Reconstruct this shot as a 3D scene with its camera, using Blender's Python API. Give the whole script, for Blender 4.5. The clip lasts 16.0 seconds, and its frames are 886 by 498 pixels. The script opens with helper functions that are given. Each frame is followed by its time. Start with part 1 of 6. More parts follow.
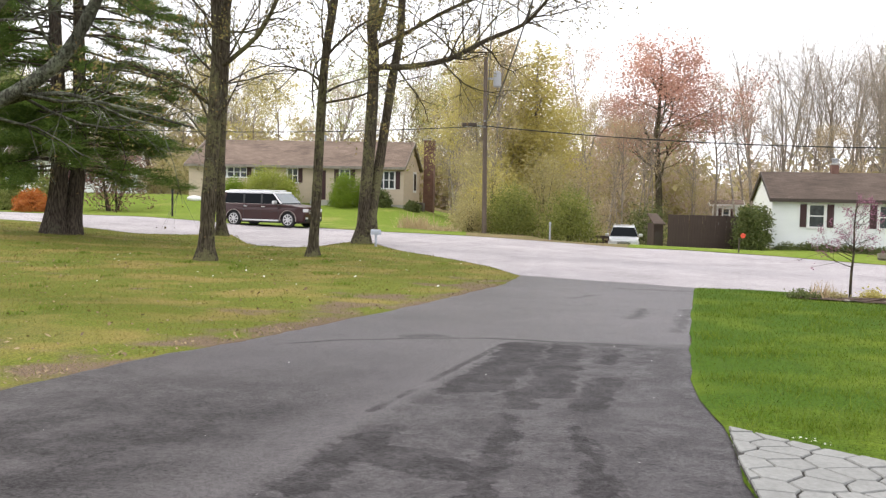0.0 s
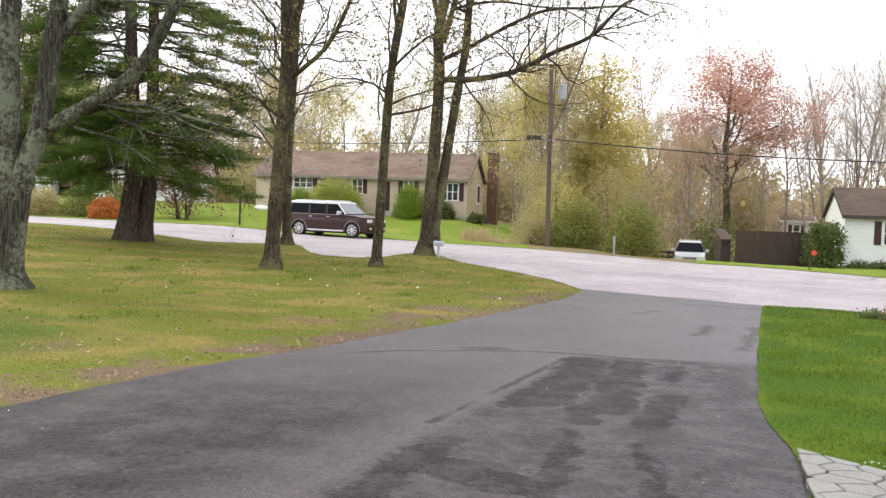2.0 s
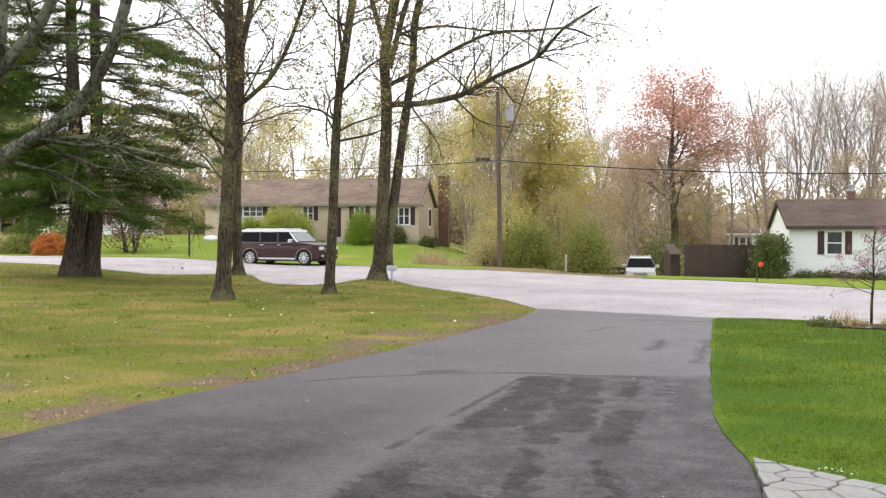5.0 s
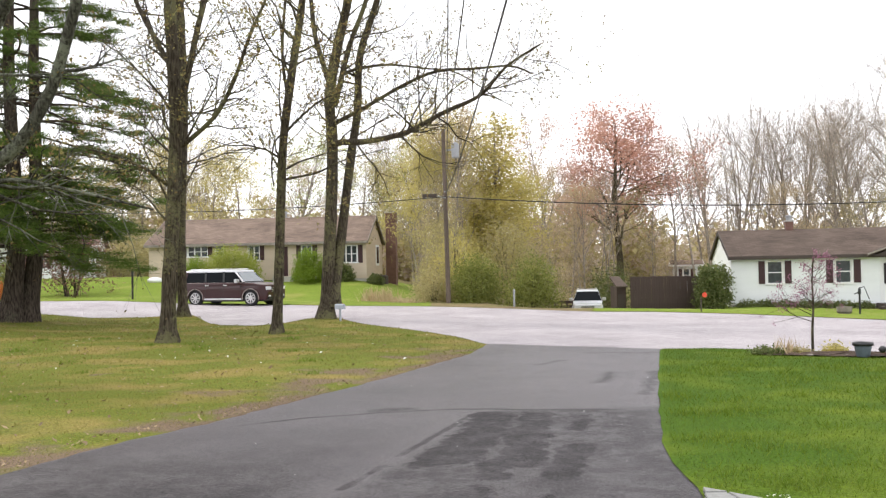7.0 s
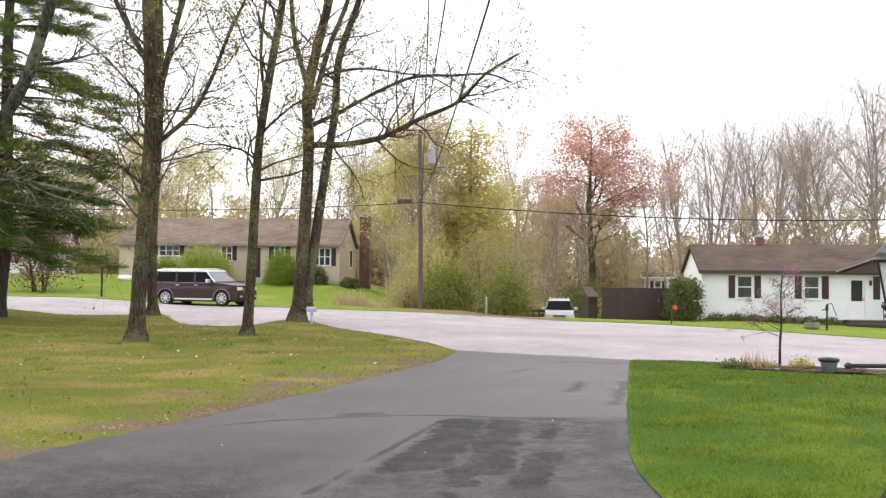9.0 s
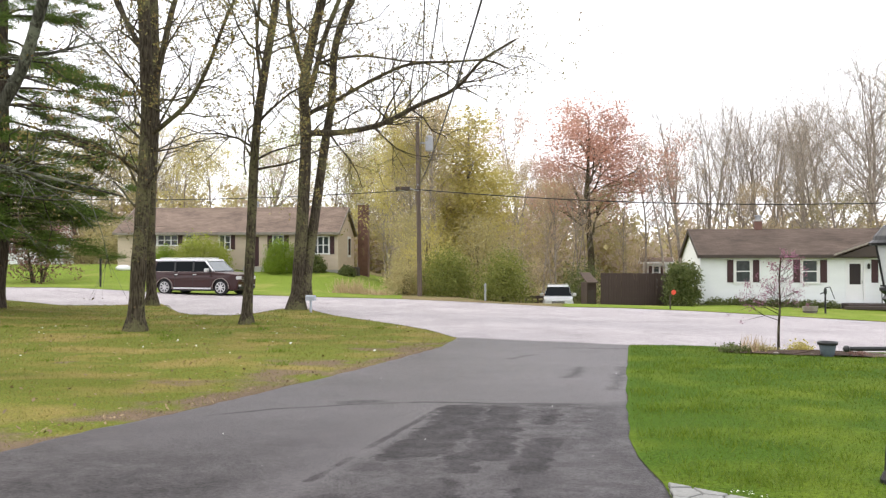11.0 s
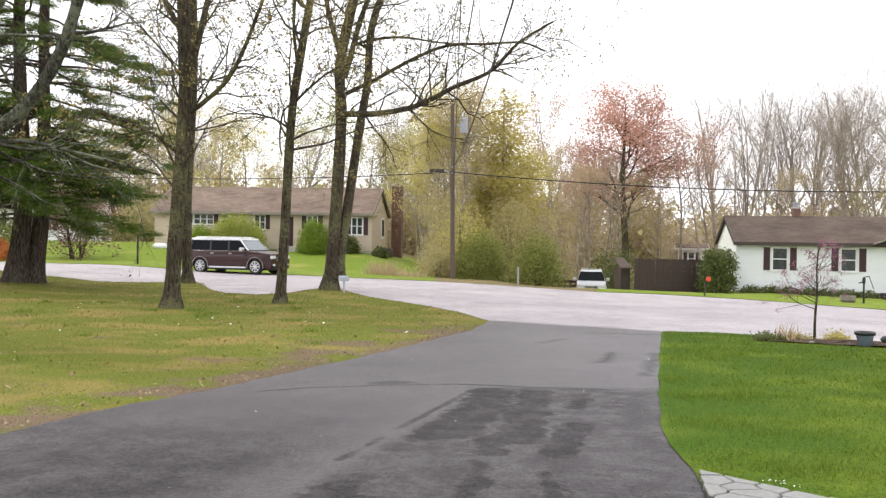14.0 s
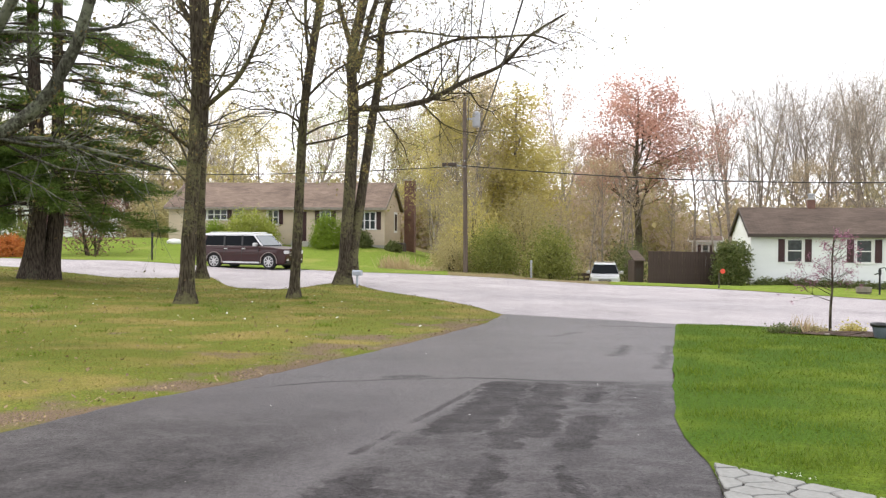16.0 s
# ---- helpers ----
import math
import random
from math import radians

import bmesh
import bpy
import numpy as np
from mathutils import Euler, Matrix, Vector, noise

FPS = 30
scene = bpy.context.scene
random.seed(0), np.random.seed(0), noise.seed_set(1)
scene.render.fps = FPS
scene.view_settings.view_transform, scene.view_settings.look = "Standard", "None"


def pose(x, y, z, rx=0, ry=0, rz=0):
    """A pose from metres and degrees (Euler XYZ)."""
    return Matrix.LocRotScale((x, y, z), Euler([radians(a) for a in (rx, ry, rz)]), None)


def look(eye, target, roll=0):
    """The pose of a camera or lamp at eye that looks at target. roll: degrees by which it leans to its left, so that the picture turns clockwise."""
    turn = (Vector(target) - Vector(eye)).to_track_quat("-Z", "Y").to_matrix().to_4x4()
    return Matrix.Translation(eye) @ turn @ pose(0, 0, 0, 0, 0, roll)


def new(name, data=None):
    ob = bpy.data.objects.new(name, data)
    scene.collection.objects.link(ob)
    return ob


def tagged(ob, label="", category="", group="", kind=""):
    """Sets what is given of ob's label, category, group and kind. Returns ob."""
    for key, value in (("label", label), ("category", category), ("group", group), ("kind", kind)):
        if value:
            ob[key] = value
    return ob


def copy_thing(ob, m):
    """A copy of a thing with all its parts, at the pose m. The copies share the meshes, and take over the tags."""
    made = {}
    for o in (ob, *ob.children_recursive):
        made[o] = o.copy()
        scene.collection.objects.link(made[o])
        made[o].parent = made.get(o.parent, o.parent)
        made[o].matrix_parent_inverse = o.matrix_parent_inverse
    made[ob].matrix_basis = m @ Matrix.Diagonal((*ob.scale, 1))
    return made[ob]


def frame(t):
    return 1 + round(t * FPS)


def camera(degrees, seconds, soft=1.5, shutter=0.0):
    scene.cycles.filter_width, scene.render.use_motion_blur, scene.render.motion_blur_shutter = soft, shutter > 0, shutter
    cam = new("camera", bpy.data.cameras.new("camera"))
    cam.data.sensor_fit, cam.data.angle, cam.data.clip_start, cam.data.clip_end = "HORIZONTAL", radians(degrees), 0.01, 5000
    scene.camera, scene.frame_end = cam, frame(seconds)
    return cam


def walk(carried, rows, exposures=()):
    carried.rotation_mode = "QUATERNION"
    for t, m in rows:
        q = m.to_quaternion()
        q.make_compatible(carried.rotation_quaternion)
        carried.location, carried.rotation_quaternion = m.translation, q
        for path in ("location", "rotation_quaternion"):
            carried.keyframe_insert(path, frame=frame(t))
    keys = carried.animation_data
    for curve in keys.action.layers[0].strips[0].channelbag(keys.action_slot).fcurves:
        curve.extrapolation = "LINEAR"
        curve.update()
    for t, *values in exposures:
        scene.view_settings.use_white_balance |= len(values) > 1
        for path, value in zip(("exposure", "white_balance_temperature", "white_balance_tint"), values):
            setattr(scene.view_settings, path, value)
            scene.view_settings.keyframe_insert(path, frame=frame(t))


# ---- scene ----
cam = camera(51.7, 16.0, soft=1.3)
PATH = [
    (0.0, pose(0, 0, 1.6, 86.70, -1.20, 0.00)),
    (0.5, pose(0, 0, 1.6, 87.17, -1.62, 1.53)),
    (1.0, pose(0, 0, 1.6, 86.67, -1.87, 2.83)),
    (1.5, pose(0, 0, 1.6, 87.20, -1.77, 3.87)),
    (2.0, pose(0, 0, 1.6, 87.35, -1.90, 3.96)),
    (2.5, pose(0, 0, 1.6, 87.47, -1.98, 4.03)),
    (3.0, pose(0, 0, 1.6, 88.12, -3.43, 6.49)),
    (3.5, pose(0, 0, 1.6, 88.33, -3.70, 7.11)),
    (4.0, pose(0, 0, 1.6, 88.06, -3.93, 7.04)),
    (4.5, pose(0, 0, 1.6, 86.99, -0.93, 3.96)),
    (4.7, pose(0, 0, 1.6, 88.30, -0.27, 2.04)),
    (6.8, pose(0, 0, 1.6, 90.10, 0.70, -1.36)),
    (7.0, pose(0, 0, 1.6, 91.14, 1.11, -2.31)),
    (7.5, pose(0, 0, 1.6, 90.04, -0.83, -0.91)),
    (8.0, pose(0, 0, 1.6, 90.78, -1.23, -0.43)),
    (8.5, pose(0, 0, 1.6, 90.32, -1.07, -2.69)),
    (9.0, pose(0, 0, 1.6, 91.50, -0.46, -3.99)),
    (9.5, pose(0, 0, 1.6, 91.33, 0.01, -4.00)),
    (10.0, pose(0, 0, 1.6, 91.21, 0.03, -4.10)),
    (10.2, pose(0, 0, 1.6, 91.04, 0.07, -4.10)),
    (12.3, pose(0, 0, 1.6, 90.29, -0.02, -3.96)),
    (12.5, pose(0, 0, 1.6, 90.10, -0.45, -3.27)),
    (13.0, pose(0, 0, 1.6, 89.53, -1.02, -2.00)),
    (13.5, pose(0, 0, 1.6, 89.41, -0.83, -2.15)),
    (14.0, pose(0, 0, 1.6, 89.59, -0.82, -2.00)),
    (14.5, pose(0, 0, 1.6, 89.78, -0.32, -1.58)),
    (15.0, pose(0, 0, 1.6, 89.15, -0.33, -1.49)),
    (15.5, pose(0, 0, 1.6, 89.31, -0.57, -1.31)),
    (16.0, pose(0, 0, 1.6, 89.20, -0.44, -1.19)),
]
walk(cam, PATH)

# ---- light ----
SUN_AZ, SUN_EL = radians(-55), radians(48)          # bright haze, the sun ahead and to the west
world = bpy.data.worlds.new("sky")
scene.world = world
world.use_nodes = True
wn, wl = world.node_tree.nodes, world.node_tree.links
wn.clear()
sky = wn.new("ShaderNodeTexSky")
sky.sky_type, sky.sun_disc = "NISHITA", False
sky.sun_elevation, sky.sun_rotation = SUN_EL, SUN_AZ
sky.air_density, sky.dust_density, sky.ozone_density = 1.0, 6.0, 1.0
haze = wn.new("ShaderNodeMix")
haze.data_type = "RGBA"
haze.inputs[0].default_value = 0.85
haze.inputs[7].default_value = (14.6, 14.6, 15.2, 1)
back = wn.new("ShaderNodeBackground")
back.inputs[1].default_value = 0.11
wout = wn.new("ShaderNodeOutputWorld")
wl.new(sky.outputs[0], haze.inputs[6])
wl.new(haze.outputs[2], back.inputs[0])
wl.new(back.outputs[0], wout.inputs[0])
sun = new("sun", bpy.data.lights.new("sun", "SUN"))
sun.data.energy, sun.data.angle, sun.data.color = 1.3, radians(14), (1.0, 0.95, 0.87)
sun.matrix_world = look((40 * math.sin(SUN_AZ), 40 * math.cos(SUN_AZ), 45), (0, 0, 0))
scene.view_settings.exposure = 0.3


# ---- materials ----
def material(name, rough=0.8, metal=0.0, spec=0.3):
    m = bpy.data.materials.new(name)
    m.use_nodes = True
    b = m.node_tree.nodes["Principled BSDF"]
    b.inputs["Roughness"].default_value = rough
    b.inputs["Metallic"].default_value = metal
    b.inputs["Specular IOR Level"].default_value = spec
    return m, m.node_tree.nodes, m.node_tree.links, b


def plain(name, col, rough=0.6, metal=0.0, spec=0.4, vary=0.12, size=6.0, bump=0.0, coat=0.0, stretch=(1, 1, 1)):
    """A colour with grain at two scales and a little relief."""
    m, n, l, b = material(name, rough, metal, spec)
    tc = n.new("ShaderNodeTexCoord")
    mp = n.new("ShaderNodeMapping")
    mp.inputs["Scale"].default_value = stretch
    l.new(tc.outputs["Object"], mp.inputs[0])
    big, fine = n.new("ShaderNodeTexNoise"), n.new("ShaderNodeTexNoise")
    big.inputs["Scale"].default_value, fine.inputs["Scale"].default_value = size * 0.2, size * 4
    fine.inputs["Detail"].default_value = 6
    l.new(mp.outputs[0], big.inputs[0])
    l.new(mp.outputs[0], fine.inputs[0])
    mx = n.new("ShaderNodeMath")
    mx.operation = "ADD"
    l.new(big.outputs[0], mx.inputs[0])
    l.new(fine.outputs[0], mx.inputs[1])
    ramp = n.new("ShaderNodeValToRGB")
    ramp.color_ramp.elements[0].position, ramp.color_ramp.elements[1].position = 0.7, 1.3
    lo, hi = [c * (1 - vary * 2) for c in col], [min(0.95, c * (1 + vary * 2)) for c in col]
    half = n.new("ShaderNodeMath")
    half.operation = "MULTIPLY"
    half.inputs[1].default_value = 0.5
    l.new(mx.outputs[0], half.inputs[0])
    ramp.color_ramp.elements[0].position, ramp.color_ramp.elements[1].position = 0.3, 0.7
    ramp.color_ramp.elements[0].color, ramp.color_ramp.elements[1].color = (*lo, 1), (*hi, 1)
    l.new(half.outputs[0], ramp.inputs[0])
    l.new(ramp.outputs[0], b.inputs["Base Color"])
    if bump:
        bp = n.new("ShaderNodeBump")
        bp.inputs["Strength"].default_value, bp.inputs["Distance"].default_value = bump, 0.02
        l.new(fine.outputs[0], bp.inputs["Height"])
        l.new(bp.outputs[0], b.inputs["Normal"])
    if coat:
        b.inputs["Coat Weight"].default_value = coat
        b.inputs["Coat Roughness"].default_value = 0.05
    return m


def leafy(name, a, c, trans=0.35):
    """Leaves: colour by island, some light let through."""
    m, n, l, b = material(name, 0.6, 0, 0.25)
    geo = n.new("ShaderNodeNewGeometry")
    ramp = n.new("ShaderNodeValToRGB")
    ramp.color_ramp.elements[0].color, ramp.color_ramp.elements[1].color = (*a, 1), (*c, 1)
    l.new(geo.outputs["Random Per Island"], ramp.inputs[0])
    l.new(ramp.outputs[0], b.inputs["Base Color"])
    tr = n.new("ShaderNodeBsdfTranslucent")
    l.new(ramp.outputs[0], tr.inputs[0])
    mix = n.new("ShaderNodeMixShader")
    mix.inputs[0].default_value = trans
    l.new(b.outputs[0], mix.inputs[1])
    l.new(tr.outputs[0], mix.inputs[2])
    l.new(mix.outputs[0], n["Material Output"].inputs[0])
    return m


def bark(name, col, moss, amount=0.5):
    """Furrowed bark, with lichen in patches."""
    m, n, l, b = material(name, 0.95, 0, 0.1)
    tc = n.new("ShaderNodeTexCoord")
    mp = n.new("ShaderNodeMapping")
    mp.inputs["Scale"].default_value = (1, 1, 0.16)
    l.new(tc.outputs["Object"], mp.inputs[0])
    fur, lich, blot = n.new("ShaderNodeTexNoise"), n.new("ShaderNodeTexNoise"), n.new("ShaderNodeTexNoise")
    fur.inputs["Scale"].default_value, fur.inputs["Detail"].default_value = 28, 6
    lich.inputs["Scale"].default_value, lich.inputs["Detail"].default_value, lich.inputs["Roughness"].default_value = 12, 10, 0.76
    blot.inputs["Scale"].default_value = 1.1
    l.new(mp.outputs[0], fur.inputs[0])
    l.new(tc.outputs["Object"], lich.inputs[0])
    l.new(tc.outputs["Object"], blot.inputs[0])
    r1 = n.new("ShaderNodeValToRGB")
    r1.color_ramp.elements[0].position, r1.color_ramp.elements[1].position = 0.35, 0.65
    r1.color_ramp.elements[0].color = (*[c * 0.35 for c in col], 1)
    r1.color_ramp.elements[1].color = (*[c * 1.35 for c in col], 1)
    l.new(fur.outputs[0], r1.inputs[0])
    add = n.new("ShaderNodeMath")
    add.operation = "MULTIPLY"
    l.new(lich.outputs[0], add.inputs[0])
    l.new(blot.outputs[0], add.inputs[1])
    r2 = n.new("ShaderNodeValToRGB")
    r2.color_ramp.elements[0].position, r2.color_ramp.elements[1].position = 0.325 - 0.16 * amount, 0.385 - 0.16 * amount
    l.new(add.outputs[0], r2.inputs[0])
    mix = n.new("ShaderNodeMix")
    mix.data_type = "RGBA"
    mix.inputs[7].default_value = (*moss, 1)
    sc = n.new("ShaderNodeMath")
    sc.operation = "MULTIPLY"
    sc.inputs[1].default_value = 0.75
    l.new(r2.outputs[0], sc.inputs[0])
    l.new(sc.outputs[0], mix.inputs[0])
    l.new(r1.outputs[0], mix.inputs[6])
    l.new(mix.outputs[2], b.inputs["Base Color"])
    bp = n.new("ShaderNodeBump")
    bp.inputs["Strength"].default_value, bp.inputs["Distance"].default_value = 0.9, 0.04
    l.new(fur.outputs[0], bp.inputs["Height"])
    l.new(bp.outputs[0], b.inputs["Normal"])
    return m


def turf(name, lush, dry, soil, dryness, bare, edge=False):
    """Mown grass with dry and bare patches that have shapes of their own."""
    m, n, l, b = material(name, 0.95, 0, 0.1)
    geo = n.new("ShaderNodeNewGeometry")

    def noise_at(scale, detail=4, stretch=(1, 1, 1)):
        mp = n.new("ShaderNodeMapping")
        mp.inputs["Scale"].default_value = stretch
        l.new(geo.outputs["Position"], mp.inputs[0])
        t = n.new("ShaderNodeTexNoise")
        t.inputs["Scale"].default_value, t.inputs["Detail"].default_value = scale, detail
        l.new(mp.outputs[0], t.inputs[0])
        return t

    def stepped(t, lo, hi):
        r = n.new("ShaderNodeValToRGB")
        r.color_ramp.elements[0].position, r.color_ramp.elements[1].position = lo, hi
        l.new(t.outputs[0], r.inputs[0])
        return r

    def mixed(f, a, c):
        x = n.new("ShaderNodeMix")
        x.data_type = "RGBA"
        l.new(f.outputs[0], x.inputs[0])
        for sock, v in ((x.inputs[6], a), (x.inputs[7], c)):
            if isinstance(v, tuple):
                sock.default_value = (*v, 1)
            else:
                l.new(v.outputs[2], sock)
        return x

    fine = noise_at(38, 5)
    g = mixed(stepped(fine, 0.3, 0.7), tuple(c * 0.55 for c in lush), tuple(c * 1.5 for c in lush))
    d = mixed(stepped(fine, 0.3, 0.7), tuple(c * 0.65 for c in dry), tuple(c * 1.35 for c in dry))
    s = mixed(stepped(noise_at(60, 4), 0.35, 0.65), tuple(c * 0.5 for c in soil), tuple(c * 1.5 for c in soil))
    gd = mixed(stepped(noise_at(0.6, 9, (0.9, 1.1, 1)), 0.62 - dryness * 0.3, 0.78 - dryness * 0.3), g, d)
    out = mixed(stepped(noise_at(0.8, 9, (0.9, 1.1, 1)), 0.78 - bare * 0.3, 0.84 - bare * 0.3), gd, s)
    if edge:                                                                # trodden dirt in ragged patches beside the drive
        sep = n.new("ShaderNodeSeparateXYZ")
        l.new(geo.outputs["Position"], sep.inputs[0])

        def calc(op, a, c=0.0, d=0.0):
            x = n.new("ShaderNodeMath")
            x.operation = op
            for i, v in enumerate((a, c, d)):
                if isinstance(v, (int, float)):
                    x.inputs[i].default_value = v
                else:
                    l.new(v, x.inputs[i])
            return x

        off = calc("SUBTRACT", calc("MULTIPLY_ADD", sep.outputs[1], 0.446, -6.6).outputs[0], sep.outputs[0])
        near = n.new("ShaderNodeMapRange")
        l.new(off.outputs[0], near.inputs[0])
        near.inputs[1].default_value, near.inputs[2].default_value, near.inputs[3].default_value, near.inputs[4].default_value = -0.2, 3.0, 0.33, 0.0
        deep = mixed(stepped(fine, 0.3, 0.7), tuple(c * 0.4 for c in (lush[0] * 0.7, lush[1], lush[2])), tuple(c * 1.0 for c in (lush[0] * 0.7, lush[1], lush[2])))   # a darker green sward: the western trees' shade put into its colour
        west = n.new("ShaderNodeMapRange")
        l.new(off.outputs[0], west.inputs[0])
        west.inputs[1].default_value, west.inputs[2].default_value, west.inputs[3].default_value, west.inputs[4].default_value = 0.8, 4.0, -0.25, 0.25
        south = n.new("ShaderNodeMapRange")
        l.new(sep.outputs[1], south.inputs[0])
        south.inputs[1].default_value, south.inputs[2].default_value, south.inputs[3].default_value, south.inputs[4].default_value = 9.5, 14.0, 0.05, -0.4
        # spread of the shade-dark green: noise, stronger to the west and south
        thick = calc("ADD", noise_at(0.55, 8, (0.8, 1.2, 1)).outputs[0], calc("ADD", west.outputs[0], south.outputs[0]).outputs[0])
        out = mixed(stepped(thick, 0.42, 0.85), out, deep)
        worn_dim = calc("ADD", noise_at(0.9, 9).outputs[0], near.outputs[0])
        out = mixed(stepped(worn_dim, 0.7, 0.82), out, s)
    l.new(out.outputs[2], b.inputs["Base Color"])
    bp = n.new("ShaderNodeBump")
    bp.inputs["Strength"].default_value, bp.inputs["Distance"].default_value = 0.8, 0.03
    l.new(fine.outputs[0], bp.inputs["Height"])
    l.new(bp.outputs[0], b.inputs["Normal"])
    return m


def asphalt(name, col, stains):
    """Aggregate, soft blotches; with stains also the worn dark sealer between the wheel tracks."""
    m, n, l, b = material(name, 0.8, 0, 0.4)
    geo = n.new("ShaderNodeNewGeometry")
    sep = n.new("ShaderNodeSeparateXYZ")
    l.new(geo.outputs["Position"], sep.inputs[0])

    def tex(scale, detail=5, rough=0.6, stretch=(1, 1, 1)):
        mp = n.new("ShaderNodeMapping")
        mp.inputs["Scale"].default_value = stretch
        l.new(geo.outputs["Position"], mp.inputs[0])
        t = n.new("ShaderNodeTexNoise")
        t.inputs["Scale"].default_value, t.inputs["Detail"].default_value, t.inputs["Roughness"].default_value = scale, detail, rough
        l.new(mp.outputs[0], t.inputs[0])
        return t.outputs[0]

    def calc(op, a, c=0.0, d=0.0):
        x = n.new("ShaderNodeMath")
        x.operation = op
        for i, v in enumerate((a, c, d)):
            if isinstance(v, (int, float)):
                x.inputs[i].default_value = v
            else:
                l.new(v, x.inputs[i])
        return x.outputs[0]

    def ease(v, lo, hi):
        x = n.new("ShaderNodeMapRange")
        x.interpolation_type = "SMOOTHSTEP"
        l.new(v, x.inputs[0])
        x.inputs[1].default_value, x.inputs[2].default_value = lo, hi
        return x.outputs[0]

    grain, blotch, wide = tex(42, 6, 0.85), tex(1.6, 9, 0.75), tex(0.35, 5)
    tone = calc("ADD", calc("MULTIPLY_ADD", grain, 4.6, -1.75), calc("MULTIPLY_ADD", calc("ADD", blotch, wide), 0.8, -0.4))
    if stains:
        x, y = sep.outputs[0], sep.outputs[1]
        u = calc("SUBTRACT", x, calc("MULTIPLY_ADD", y, 0.361, -2.88))        # across, from the seam of the sealed strip

        def vec(op, a, c):
            q = n.new("ShaderNodeVectorMath")
            q.operation = op
            for i, v in enumerate((a, c)):
                if isinstance(v, tuple):
                    q.inputs[i].default_value = v
                else:
                    l.new(v, q.inputs[i])
            return q

        def warped(amount, scale, detail, rough):
            t = n.new("ShaderNodeTexNoise")
            t.inputs["Scale"].default_value, t.inputs["Detail"].default_value, t.inputs["Roughness"].default_value = scale, detail, rough
            l.new(geo.outputs["Position"], t.inputs[0])
            off = vec("MULTIPLY", vec("SUBTRACT", t.outputs[1], (0.5, 0.5, 0.5)).outputs[0], (amount, amount * 1.2, 0)).outputs[0]
            return vec("MULTIPLY", vec("ADD", geo.outputs["Position"], off).outputs[0], (1, 1, 0)).outputs[0]

        def strokes(p, rows):
            """How far p lies outside the nearest of some round-ended strokes (x, y, x, y, half width)."""
            least = None
            for x0, y0, x1, y1, wd in rows:
                bx, by = x1 - x0, y1 - y0
                q = bx * bx + by * by
                rel = vec("SUBTRACT", p, (x0, y0, 0)).outputs[0]
                h = n.new("ShaderNodeClamp")
                l.new(vec("DOT_PRODUCT", rel, (bx / q, by / q, 0)).outputs["Value"], h.inputs[0])
                on = n.new("ShaderNodeVectorMath")
                on.operation = "SCALE"
                on.inputs[0].default_value = (bx, by, 0)
                l.new(h.outputs[0], on.inputs[3])
                d = calc("SUBTRACT", vec("DISTANCE", rel, on.outputs[0]).outputs["Value"], wd)
                least = d if least is None else calc("MINIMUM", least, d)
            return least

        rough_p, line_p = warped(0.62, 2.3, 11, 0.76), warped(0.16, 1.6, 6, 0.6)
        damp = strokes(rough_p, ((0.92, 9.95, 0.6, 8.3, 0.24), (1.38, 9.9, 0.9, 7.5, 0.2), (0.3, 7.7, 0.75, 9.0, 0.26), (0.66, 7.5, 0.62, 6.95, 0.13), (0.05, 7.4, 0.5, 7.7, 0.12),
                                 (-2.34, 4.57, -1.87, 5.84, 0.05), (1.88, 9.8, 1.66, 8.95, 0.1), (1.5, 8.1, 1.15, 6.95, 0.17), (0.5, 6.6, 0.46, 6.05, 0.06), (0.44, 6.0, 0.1, 4.2, 0.1),
                                 (-0.75, 4.9, -0.4, 5.9, 0.16), (-0.4, 5.6, 0.12, 5.2, 0.2), (-0.8, 4.3, 0.1, 4.0, 0.4), (0.98, 6.2, 0.92, 5.2, 0.08), (0.92, 5.1, 0.85, 4.0, 0.15)))
        faint = strokes(rough_p, ((2.5, 9.9, 1.95, 7.9, 0.16), (1.45, 7.0, 1.95, 7.3, 0.12), (1.2, 6.0, 1.85, 6.0, 0.18), (1.4, 6.5, 1.8, 6.4, 0.1), (2.0, 6.9, 1.85, 5.9, 0.07),
                                  (2.65, 12.6, 3.1, 13.9, 0.06), (3.4, 17.5, 4.9, 17.3, 0.03), (2.2, 15.3, 2.8, 16.1, 0.02), (-0.35, 10.4, 0.0, 10.5, 0.08), (3.0, 11.4, 3.8, 14.0, 0.05)))
        lines = strokes(line_p, ((-0.5, 6.7, 0.73, 10.05, 0.012), (-1.75, 9.62, -1.11, 10.0, 0.008), (-1.11, 10.0, -0.25, 10.29, 0.012), (-0.25, 10.29, 0.66, 10.41, 0.012),
                                 (0.66, 10.41, 1.41, 10.28, 0.02), (1.41, 10.28, 2.75, 10.05, 0.016)))
        mottle = calc("MULTIPLY_ADD", ease(tex(3.2, 10, 0.8), 0.3, 0.6), 0.55, 0.45)
        dark = calc("MULTIPLY", calc("SUBTRACT", 1.0, ease(damp, -0.04, 0.05)), mottle)
        pale = calc("MULTIPLY", calc("SUBTRACT", 1.0, ease(faint, -0.08, 0.1)), calc("MULTIPLY", mottle, 0.65))
        cracks = calc("MULTIPLY", calc("SUBTRACT", 1.0, ease(lines, 0.0, 0.05)), calc("MULTIPLY", ease(tex(1.1, 4), 0.3, 0.55), 0.7))
        strip = calc("MULTIPLY", ease(u, -0.05, 0.25), calc("SUBTRACT", 1.0, ease(y, 10.1, 10.4)))
